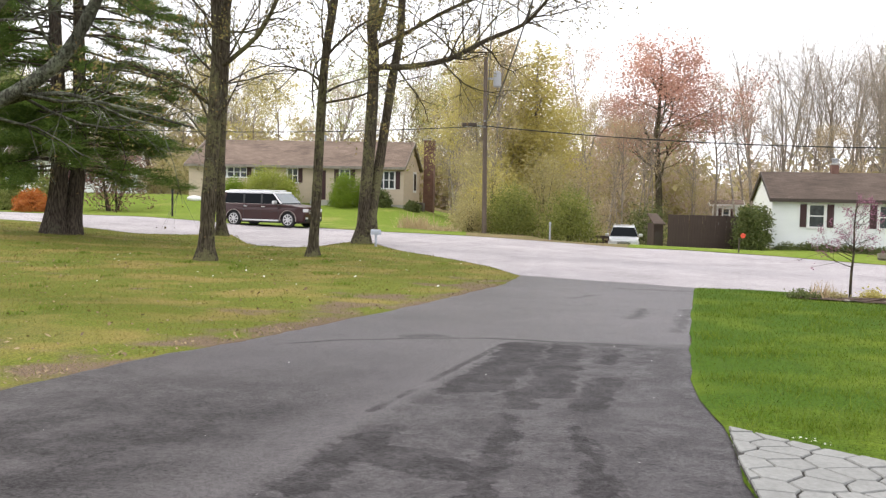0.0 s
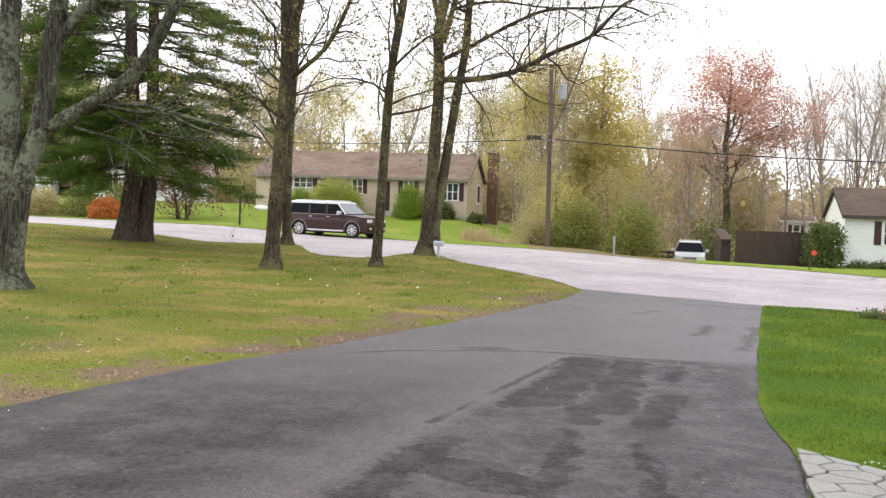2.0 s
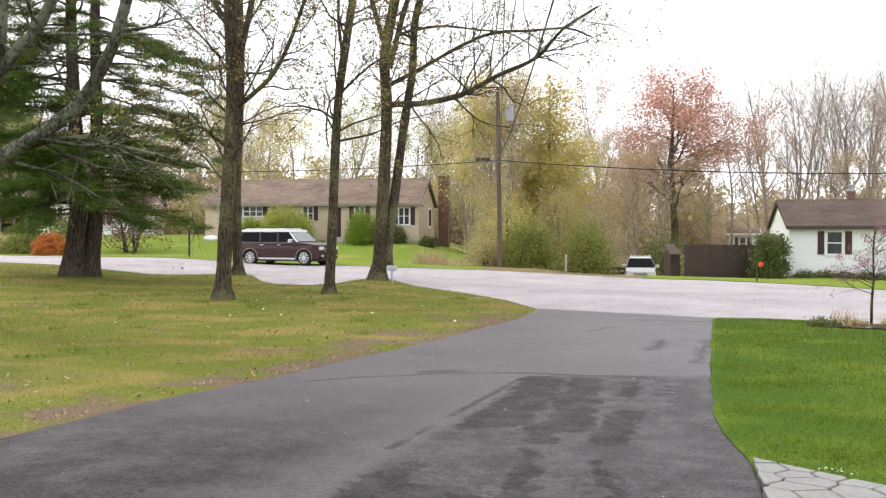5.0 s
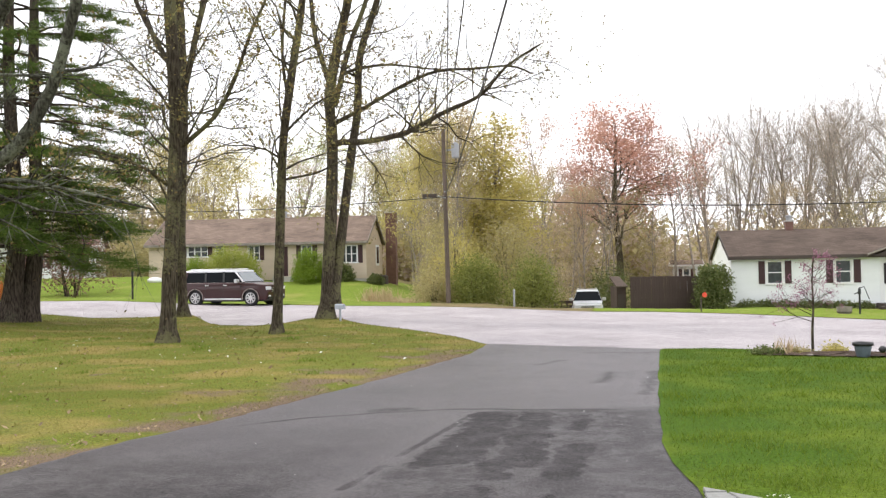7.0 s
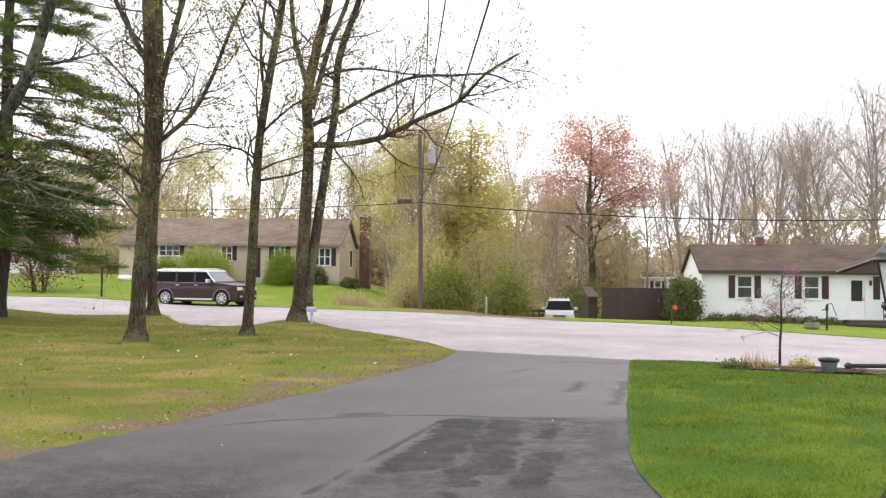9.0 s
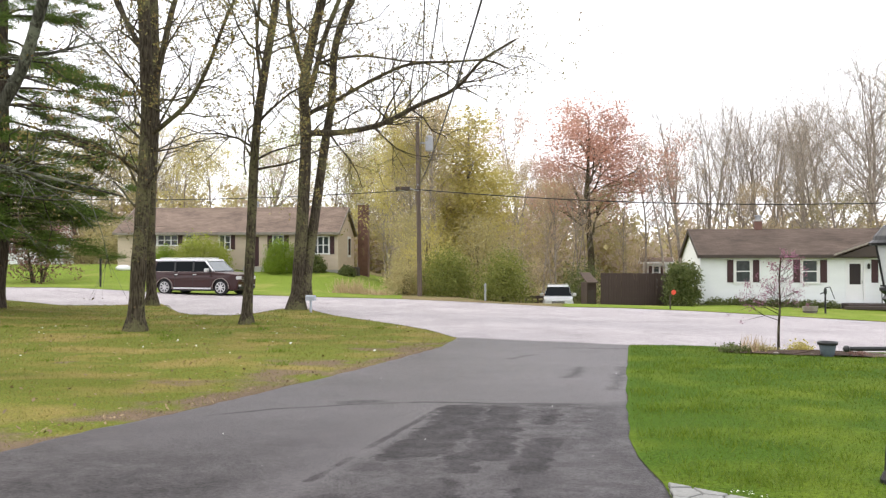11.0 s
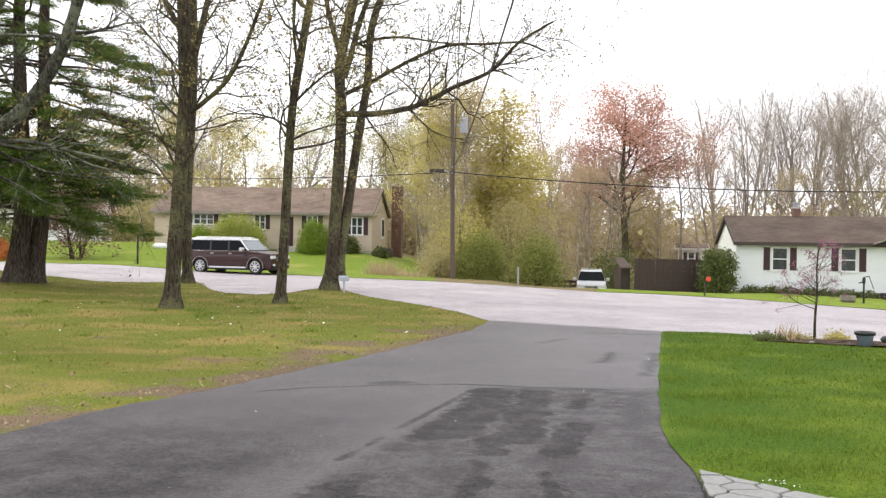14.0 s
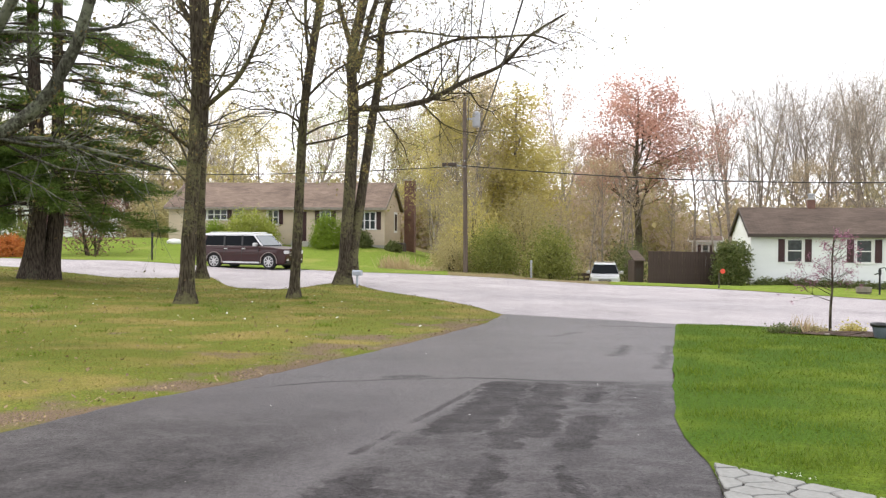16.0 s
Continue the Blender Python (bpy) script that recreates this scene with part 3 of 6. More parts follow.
rows = []
for i in range(61):
    v = i / 60
    yl = -8 + 26.2 * v
    xl = along(RIGHT_EDGE, yl) - 0.035 + wob.uniform(-0.02, 0.02)
    row = []
    for k in range(41):
        u = (k / 40) ** 1.5
        x, y = xl + (30 - xl) * u, yl + (-8 + 23.6 * v - yl) * u
        az = math.degrees(math.atan2(x, max(0.1, y)))
        if v > 0.6:
            top = near_r(az) * math.cos(radians(az))
            y = y + (top - y) * ((v - 0.6) / 0.4) ** 3 * min(1.0, u * 12)
        row.append((x, y))
    rows.append(row)
sheet("lawn", rows, TURF_LUSH, 0.03, "lush green mown front lawn", "lawn")
radial("verge", np.arange(-46, 1.6, 0.5), far_r, lambda a: 76, 40, TURF_FAR, 0.03, "bright green lawn rising to the tan house", "lawn")
radial("far_verge", np.arange(11.6, 60, 0.5), far_r, lambda a: 56, 30, TURF_FAR, 0.03, "green lawn before the white house", "lawn")
radial("forest_floor", np.arange(1.5, 11.7, 0.5), far_r, lambda a: 130, 60, FOREST, 0.025, "brown leaf-strewn woodland floor", "ground")
radial("woodland_ground", np.arange(11.5, 60, 1.0), lambda a: 56, lambda a: 130, 40, FOREST, 0.04, "brown woodland floor behind the white house", "ground")
radial("back_ground", np.arange(-46, 1.6, 1.0), lambda a: 76, lambda a: 130, 30, FOREST, 0.04, "dull green and brown ground behind the houses", "ground")


# ---- trees of the front lawn ----
def skeleton_tree(name, limbs, mat, label, seed, twig=1.0, buds=BUD, nbuds=2600, extra=4.5, size=0.034):
    """limbs: (points, radius at the foot, radius at the end, number of side limbs, goes on upwards). The first is the trunk."""
    rng = random.Random(seed)
    foot = Vector(limbs[0][0][0])
    root = thing(name, Matrix.Translation(foot), label, "tree")
    tips = []
    wood = Wood()
    for j, (pts, ra, rb, kids, on) in enumerate(limbs):
        pts = [Vector(p) - foot for p in pts]
        if on:
            d = (pts[-1] - pts[-2]).normalized()
            d = (d + Vector((rng.uniform(-0.15, 0.15), rng.uniform(-0.15, 0.15), 0.25))).normalized()
            pts += [pts[-1] + d * extra * 0.5, pts[-1] + d * extra + Vector((rng.uniform(-0.4, 0.4), 0, 0))]
        line = curve_through(pts, 5)
        n = len(line)
        rad = [ra + (rb - ra) * i / (n - 1) for i in range(n)]
        own = Wood()
        if pts[0].z < 0.6 and ra > 0.09:                                     # the flare of the roots
            for i in range(n):
                h = line[i].z - line[0].z
                rad[i] *= 1 + 0.85 * math.exp(-h / 0.17)
            line[0] = line[0] - Vector((0, 0, 0.12))
        rad = [r * rng.uniform(0.95, 1.05) for r in rad]
        own.tube(line, rad, 16 if ra >= 0.085 else 8)
        soup("limb" if j else "trunk", own.v, own.f, mat, root, "", True)
        for k in range(int(kids * 1.6)):
            f = rng.uniform(0.3, 1.0) if pts[0].z < 0.6 else rng.uniform(0.12, 1.0)
            i = min(int(f * (n - 1)), n - 2)
            if line[i].z < 2.6:
                i = min(n - 2, i + n // 3)
            dd = (line[i + 1] - line[i]).normalized()
            side = dd.orthogonal().normalized()
            side.rotate(Matrix.Rotation(rng.uniform(0, 2 * math.pi), 3, dd))
            a = radians(rng.uniform(35, 70))
            ln = rng.uniform(0.9, 2.4) * twig * (1.25 if ra > 0.09 else 0.8)
            grow(wood, rng, line[i], (dd * math.cos(a) + side * math.sin(a)).normalized(), ln, min(0.035, rad[i] * 0.4), 2, 4, tips, (0, 0, 5, 4), 0.045, 0.24)
        tips.append(line[-1])
    soup("twig_spray", wood.v, wood.f, mat, root, "fine spreading twigs", True)["kind"] = "stuff"
    if nbuds:
        v, f = leaves(tips, nbuds, 0.055, size * 1.15, seed)
        soup("crown", v, f, buds, root, "sparse opening spring buds")
    return root


T1A = [(-5.66, 21.88, -0.01), (-5.6, 21.89, 1.36), (-5.52, 21.91, 2.7), (-5.41, 21.94, 4.72), (-5.44, 21.93, 6.07), (-5.52, 21.92, 8.1)]
T1A_right = [(-5.36, 21.95, 4.56), (-4.9, 21.65, 4.81), (-4.31, 21.37, 5.29), (-3.85, 21.05, 6.0), (-3.46, 20.71, 6.83), (-3.02, 20.38, 7.62)]
T1A_stem2 = [(-5.33, 21.96, 5.4), (-5.13, 22.18, 6.53), (-4.97, 22.39, 7.54), (-4.83, 22.59, 8.29)]
T1A_left = [(-5.57, 21.9, 3.64), (-5.97, 21.45, 4.0), (-6.46, 20.96, 4.21), (-7.03, 20.42, 4.38)]
T1A_left2 = [(-5.5, 21.92, 6.47), (-6.03, 22.3, 7.39), (-6.54, 22.68, 8.33)]
T1B = [(-8.21, 34.02, -0.06), (-8.28, 34.01, 2.27), (-8.23, 34.02, 4.35), (-8.11, 34.05, 7.49), (-8.14, 34.04, 10.0), (-8.19, 34.03, 11.68)]
T2 = [(-3.45, 24.36, -0.11), (-3.36, 24.37, 1.61), (-3.28, 24.38, 3.55), (-3.18, 24.39, 5.2), (-2.92, 24.43, 7.02), (-2.64, 24.46, 8.85)]
T2_loop = [(-3.21, 24.39, 5.23), (-3.44, 24.36, 4.96), (-3.51, 24.35, 4.29), (-3.46, 24.36, 3.84)]
T2_right = [(-3.16, 24.4, 5.23), (-2.71, 24.11, 5.61), (-2.11, 23.84, 6.02), (-1.44, 23.56, 6.2)]
T2_low = [(-3.2, 24.39, 4.0), (-2.25, 24.0, 4.15), (-1.63, 23.54, 4.37), (-0.47, 23.1, 4.62)]
T2_up = [(-3.05, 24.41, 6.11), (-3.23, 24.74, 7.39), (-3.17, 25.1, 9.03)]
T3 = [(-2.81, 31.78, -0.1), (-2.61, 31.79, 2.76), (-2.48, 31.8, 5.77), (-2.54, 31.8, 7.72), (-2.16, 31.83, 9.7), (-1.86, 31.85, 11.02)]
T3_l = [(-2.54, 31.8, 8.03), (-3.03, 32.11, 9.76), (-3.2, 32.44, 11.17)]
T3_m = [(-2.37, 31.81, 7.25), (-1.82, 31.35, 9.19), (-1.17, 30.88, 10.74)]
T3_r = [(-2.54, 31.8, 0.4), (-2.23, 31.98, 2.77), (-1.86, 32.17, 5.57), (-1.62, 32.34, 7.17), (-1.49, 32.51, 9.22), (-0.84, 32.69, 11.29)]
T3_limb = [(-2.46, 31.8, 5.91), (-2.21, 31.25, 5.92), (-1.16, 30.74, 5.89), (0.11, 30.19, 6.09), (1.31, 29.59, 6.62), (2.48, 28.94, 7.07), (3.24, 28.29, 7.82), (4.2, 27.58, 8.33)]
T3_limb2 = [(-2.5, 31.8, 6.54), (-2.22, 31.39, 6.67), (-1.28, 31.02, 7.08), (-0.02, 30.61, 7.71), (1.1, 30.17, 8.09), (2.3, 29.67, 8.06), (3.46, 29.12, 8.01), (4.12, 28.61, 7.65)]
T3_limb3 = [(-2.1, 31.83, 8.36), (-1.73, 32.15, 8.59), (-0.55, 32.5, 8.85), (0.78, 32.79, 8.77), (2.0, 33.04, 8.64), (3.53, 33.21, 7.68)]
N_a = [(-8.33, 14.82, -0.07), (-8.42, 14.77, 0.66), (-8.36, 14.8, 1.6), (-8.32, 14.82, 2.79), (-8.35, 14.81, 3.72), (-8.32, 14.83, 4.89)]
N_b = [(-8.23, 14.87, -0.07), (-8.25, 14.8, 0.43), (-8.1, 14.83, 1.85), (-7.84, 14.91, 2.73), (-7.71, 14.92, 3.77), (-7.6, 14.93, 4.47), (-7.53, 14.91, 4.94)]
N_b2 = [(-7.67, 14.95, 4.06), (-7.13, 14.93, 4.68), (-6.8, 14.81, 4.94)]
N_c = [(-7.9, 14.83, 2.49), (-7.34, 14.78, 2.87), (-6.62, 14.79, 3.29), (-6.06, 14.7, 3.73), (-5.6, 14.56, 4.37), (-5.28, 14.36, 4.98)]
N_d = [(-7.47, 15.05, 2.89), (-6.33, 14.84, 3.12), (-5.31, 14.53, 2.94), (-3.89, 14.28, 2.58)]
N_thin = [(-10.03, 16.61, -0.05), (-10.03, 16.6, 1.04), (-10.12, 16.55, 2.09), (-10.28, 16.46, 3.01), (-10.27, 16.46, 3.8), (-10.15, 16.53, 4.81), (-10.08, 16.57, 5.24)]
N_thin_l = [(-10.3, 16.44, 3.11), (-10.47, 16.53, 3.69), (-10.68, 16.6, 4.44), (-10.95, 16.62, 5.11)]
N_back = [(-9.22, 16.04, 1.7), (-9.29, 16.0, 3.05), (-9.3, 15.99, 4.1), (-9.35, 15.96, 5.12)]
PINE_L = [(-12.41, 29.17, 0.16), (-12.23, 29.24, 2.25), (-12.27, 29.23, 4.69), (-12.38, 29.18, 8.42)]
PINE_R = [(-12.03, 29.54, 0.14), (-11.8, 29.64, 2.3), (-11.76, 29.65, 4.77), (-11.78, 29.64, 8.55)]
skeleton_tree("oak_tree", [(T1A, 0.185, 0.13, 14, True), (T1A_right, 0.07, 0.03, 12, False), (T1A_stem2, 0.085, 0.05, 5, True), (T1A_left, 0.05, 0.018, 10, False), (T1A_left2, 0.07, 0.045, 9, True)],
              BARK, "tall grey-barked tree just coming into leaf on the lawn", 11, nbuds=6000)
skeleton_tree("oak_tree", [(T1B, 0.19, 0.13, 18, True)], BARK, "tall grey-barked tree at the edge of the road", 12, twig=1.4, nbuds=5000)
skeleton_tree("slender_tree", [(T2, 0.14, 0.075, 12, True), (T2_loop, 0.03, 0.02, 1, False), (T2_right, 0.042, 0.015, 9, False), (T2_low, 0.035, 0.01, 5, False), (T2_up, 0.05, 0.025, 5, True)],
              BARK, "slender grey tree with a looped broken branch on the lawn", 13, nbuds=4000)
skeleton_tree("oak_tree", [(T3, 0.225, 0.12, 10, True), (T3_r, 0.18, 0.09, 12, True), (T3_l, 0.1, 0.05, 6, True), (T3_m, 0.1, 0.05, 6, True), (T3_limb, 0.125, 0.03, 20, False),
                           (T3_limb2, 0.085, 0.025, 16, False), (T3_limb3, 0.06, 0.015, 9, False)],
              BARK, "forked tree with long limbs reaching out over the driveway", 14, nbuds=9000)
skeleton_tree("maple_tree", [(N_a, 0.19, 0.15, 4, True), (N_b, 0.2, 0.12, 3, True), (N_b2, 0.1, 0.08, 3, True), (N_c, 0.125, 0.07, 7, True), (N_d, 0.05, 0.015, 6, False)],
              BARK_LICHEN, "multi-stemmed tree with pale lichen-covered bark on the lawn", 15, nbuds=1500, size=0.02, buds=BUD_BROWN)
skeleton_tree("maple_tree", [(N_thin, 0.17, 0.11, 4, True), (N_thin_l, 0.07, 0.04, 4, True)], BARK, "single-stemmed mossy tree beside the lichen-covered one", 16, nbuds=900, size=0.02, buds=BUD_BROWN)
skeleton_tree("sapling", [([(-9.2, 16.05, ground_z(-9.2, 16.05))] + N_back, 0.08, 0.06, 4, True)], BARK, "thin grey sapling behind the lichen-covered tree", 17, nbuds=500, size=0.02, buds=BUD_BROWN)


def bough(w, pads, rng, p, az, reach, rise, r, count, size):
    """One bough of a pine: it lifts, then sags at the end, with side shoots that carry flat pads of needles."""
    n = 7
    pts = []
    for i in range(n + 1):
        t = i / n
        a = az + 0.25 * math.sin(3 * t + az * 5)
        pts.append(p + Vector((math.cos(a) * reach * t, math.sin(a) * reach * t, reach * (rise * t * 1.6 - 0.26 * t * t))))
    w.tube(pts, [r * (1 - 0.8 * i / n) for i in range(n + 1)], 5)
    for k in range(count):
        t = 0.35 + 0.65 * (k + rng.random()) / count
        i = min(int(t * n), n - 1)
        q = pts[i].lerp(pts[i + 1], t * n - i)
        s = rng.choice((-1, 1)) * rng.uniform(0.4, 1.1)
        ln = reach * rng.uniform(0.12, 0.32) * (1.25 - 0.6 * t)
        d = Vector((math.cos(az + s), math.sin(az + s), rng.uniform(-0.12, 0.1)))
        e = q + d * ln
        w.tube([q, q.lerp(e, 0.5) + Vector((0, 0, 0.03)), e], [r * 0.35, r * 0.25, 0.006], 4)
        for f in (0.45, 1.0):
            pads.append((tuple(q.lerp(e, f)), tuple(d), size * rng.uniform(0.7, 1.2)))
    pads.append((tuple(pts[-1]), (math.cos(az), math.sin(az), -0.1), size))


def pine_tree():
    rng = random.Random(21)
    foot = Vector(PINE_L[0])
    root = thing("pine_tree", Matrix.Translation(foot), "large twin-trunked white pine with drooping dark green boughs", "tree")
    twigs, pads = Wood(), []
    for pts, ra in ((PINE_L, 0.31), (PINE_R, 0.28)):
        pts = [Vector(p) - foot for p in pts]
        pts += [pts[-1] + Vector((0.1, 0, 5)), pts[-1] + Vector((0.2, 0, 11))]
        line = curve_through(pts, 6)
        n = len(line)
        rad = [(ra * (1 - 0.75 * i / (n - 1))) * (1 + 0.6 * math.exp(-(line[i].z) / 0.4)) for i in range(n)]
        line[0] = line[0] - Vector((0, 0, 0.15))
        w = Wood()
        w.tube(line, rad, 16)
        soup("trunk", w.v, w.f, BARK_PINE, root, "", True)
        for k in range(30):                                                 # upper boughs, bare inside, with pads of needles outside
            z = 4.3 + 13.4 * (k / 30) ** 1.1
            i = min(range(n), key=lambda j: abs(line[j].z - z))
            a = rng.uniform(0, 2 * math.pi)
            bough(twigs, pads, rng, line[i], a, rng.uniform(1.9, 4.2) * (1 - 0.035 * max(0, z - 5)), rng.uniform(-0.08, 0.2), 0.05, rng.randint(3, 6), 0.3)
    for k in range(16):                                                     # longer, thinner boughs on the open east side
        bough(twigs, pads, rng, Vector((0.5, 0.4, rng.uniform(4.2, 9.0))), rng.uniform(-0.9, 0.7), rng.uniform(2.4, 4.3), rng.uniform(-0.1, 0.14), 0.05, rng.randint(4, 7), 0.3)
    for k in range(26):                                                     # the close growth on the shaded west side
        h = rng.uniform(3.6, 9.5)
        bough(twigs, pads, rng, Vector((0.0, 0.05, h)), rng.uniform(2.0, 4.1), rng.uniform(1.4, 3.2), rng.uniform(-0.05, 0.2), 0.045, 8, 0.42)
    for k in range(38):                                                     # the low, dense, drooping boughs
        a = 2 * math.pi * (k + rng.random()) / 38
        h = rng.uniform(2.0, 4.3)
        reach = rng.uniform(1.7, 2.8) * (1 + 0.45 * max(0, math.cos(a))) * (1.15 - 0.14 * (h - 2.0))
        bough(twigs, pads, rng, Vector((0.2, 0.15, h)), a, reach, rng.uniform(-0.02, 0.14), 0.045, 10, 0.42)
    soup("bough_spray", twigs.v, twigs.f, BARK_PINE, root, "level spreading boughs", True)["kind"] = "stuff"
    rs = np.random.RandomState(5)
    c, ax, wd = (np.array([p[i] for p in pads]) for i in range(3))           # tufts: needles fanning outwards from each shoot
    for half in range(2):
        count = 165000
        pick = rs.randint(0, len(c), count)
        r = np.abs(wd[pick])[:, None]
        q = c[pick] + rs.normal(0, 0.5, (count, 3)) * r * (1.0, 1.0, 0.2)
        shoot = np.round(q / 0.11) * 0.11                                   # needles that spring from one point
        d = ax[pick] * 0.8 + rs.normal(0, 0.55, (count, 3)) + (0, 0, 0.12)
        d /= np.linalg.norm(d, axis=1)[:, None]
        side = np.cross(d, rs.normal(0, 1, (count, 3)))
        side /= np.linalg.norm(side, axis=1)[:, None]
        ln = rs.uniform(0.1, 0.2, count)[:, None]
        b = shoot + rs.normal(0, 0.02, (count, 3))
        v = np.stack([b - side * 0.0085, b + side * 0.0085, b + d * ln], 1).reshape(-1, 3)
        soup("needles", v, [(i, i + 1, i + 2) for i in range(0, 3 * count, 3)], NEEDLE, root, "dark green needle tufts")["kind"] = "stuff"


pine_tree()


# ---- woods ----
def wood_tree(name, seed, height, label, leaf, nleaf, size, spread, stems=1, kids=(7, 5, 4, 3), lean=(22, 45), up=0.16, r=0.16, clear=0.3, mat=BARK_HAZED, last=4, flat=1.0, reach=0.5, form="round"):
    rng = random.Random(seed)
    root = thing(name, Matrix.Identity(4), label, "tree", "trees of the woods")
    w, tips = Wood(), []
    for s in range(stems):
        a = rng.uniform(0, 6.28)
        t = 0.0 if stems == 1 else rng.uniform(0.08, 0.22)
        h = height * rng.uniform(0.85, 1.0)
        base = Vector((math.cos(a) * 0.3 * (stems > 1), math.sin(a) * 0.3 * (stems > 1), -0.2))
        d = Vector((math.cos(a) * t, math.sin(a) * t, 1)).normalized()
        n = 9
        pts = [base]
        for i in range(n):
            d = (d + Vector((rng.gauss(0, 0.05), rng.gauss(0, 0.05), 0.06))).normalized()
            pts.append(pts[-1] + d * h / n)
        rad = [r * (1 - 0.85 * i / n) / math.sqrt(stems) for i in range(n + 1)]
        rad[0] *= 1.5
        w.tube(pts, rad, 7)
        for k in range(kids[0] * 2):
            f = (clear + (1 - clear) * (k + rng.random()) / (kids[0] * 2)) * n
            i = min(int(f), n - 1)
            q = pts[i].lerp(pts[i + 1], f - i)
            az = rng.uniform(0, 6.28)
            el = radians(rng.uniform(*lean))
            dd = Vector((math.cos(az) * math.sin(el), math.sin(az) * math.sin(el), math.cos(el)))
            g = (f / n - clear) / (1 - clear)
            wide = (1 - g) ** 0.8 * min(1.0, 0.45 + 4 * g) if form == "cone" else math.sin(math.pi * min(0.97, 0.2 + 0.76 * g ** 0.9))
            ln = h * reach * wide * rng.uniform(0.65, 1.05) + 0.25
            mine = []
            grow(w, rng, q, dd, ln, rad[i] * 0.5, 2, last, mine, (0, 0, max(2, round(kids[1] * min(1, 0.35 + wide))), kids[2]), up * 0.5, 0.13, (20, 45))
            tips += mine * max(1, round(4 * wide))
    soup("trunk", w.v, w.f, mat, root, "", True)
    if nleaf:
        v, f = leaves(tips, nleaf, spread, size, seed, flat)
        soup("crown", v, f, leaf, root)
    return root


def put(ob, x, y, turn, scale, wide=1.0):
    m = Matrix.Translation((x, y, ground_z(x, y))) @ Matrix.Rotation(radians(turn), 4, "Z") @ Matrix.Diagonal((scale * wide, scale * wide, scale, 1))
    return copy_thing(ob, m)


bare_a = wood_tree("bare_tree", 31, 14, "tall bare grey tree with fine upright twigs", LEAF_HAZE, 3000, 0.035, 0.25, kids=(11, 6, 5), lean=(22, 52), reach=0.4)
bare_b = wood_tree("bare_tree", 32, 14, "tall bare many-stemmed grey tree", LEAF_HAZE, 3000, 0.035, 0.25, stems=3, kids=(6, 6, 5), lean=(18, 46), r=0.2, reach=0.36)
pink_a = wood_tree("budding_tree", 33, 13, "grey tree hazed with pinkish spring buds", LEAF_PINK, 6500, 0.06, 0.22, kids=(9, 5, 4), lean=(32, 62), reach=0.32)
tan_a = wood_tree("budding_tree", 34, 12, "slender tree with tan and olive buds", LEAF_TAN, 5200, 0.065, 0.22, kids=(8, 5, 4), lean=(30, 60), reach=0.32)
olive_a = wood_tree("leafing_tree", 35, 11, "tree with thin olive spring leaves", LEAF_OLIVE, 6500, 0.08, 0.28, kids=(8, 5, 4), lean=(34, 66), clear=0.18, reach=0.36)
gold_a = wood_tree("leafing_tree", 36, 12, "tree with yellow-green spring leaves", LEAF_GOLD, 6500, 0.08, 0.3, kids=(8, 5, 4), lean=(34, 68), clear=0.2, reach=0.36)
spring_a = wood_tree("leafing_tree", 40, 12, "open tree in fresh pale green leaf", LEAF_FRESH, 4200, 0.08, 0.28, kids=(8, 5, 4), lean=(34, 66), clear=0.25, reach=0.36)
pole_a = wood_tree("bare_sapling", 37, 12, "thin straight bare young tree", LEAF_TAN, 500, 0.05, 0.1, kids=(6, 4, 3), lean=(20, 42), r=0.09, clear=0.4, reach=0.2)
thick_a = wood_tree("thicket_tree", 38, 6, "low tangled olive undergrowth tree", LEAF_OLIVE, 4200, 0.075, 0.26, stems=4, kids=(6, 4, 4), lean=(25, 60), clear=0.05, r=0.1, reach=0.35)
thick_b = wood_tree("thicket_tree", 39, 5.5, "low tangled tan undergrowth tree", LEAF_TAN, 3000, 0.065, 0.26, stems=5, kids=(6, 4, 4), lean=(25, 60), clear=0.05, r=0.09, reach=0.35)

red = wood_tree("red_maple", 41, 14.4, "broad red maple in red spring leaf", LEAF_RED, 21000, 0.08, 0.34, kids=(12, 6, 4), lean=(38, 75), clear=0.3, r=0.26, mat=BARK, reach=0.33, up=0.08)
red.matrix_world = Matrix.Translation((17.2, 73, ground_z(17.2, 73))) @ Matrix.Diagonal((1.3, 1.3, 1.08, 1))
poplar = wood_tree("poplar_tree", 42, 12.4, "narrow poplar in dense yellow-green leaf", LEAF_GOLD, 24000, 0.075, 0.34, kids=(22, 6, 4), lean=(30, 62), clear=0.04, r=0.15, reach=0.17, form="cone")
poplar.matrix_world = Matrix.Translation((5.7, 58, ground_z(5.7, 58))) @ Matrix.Diagonal((1.7, 1.7, 1.12, 1))

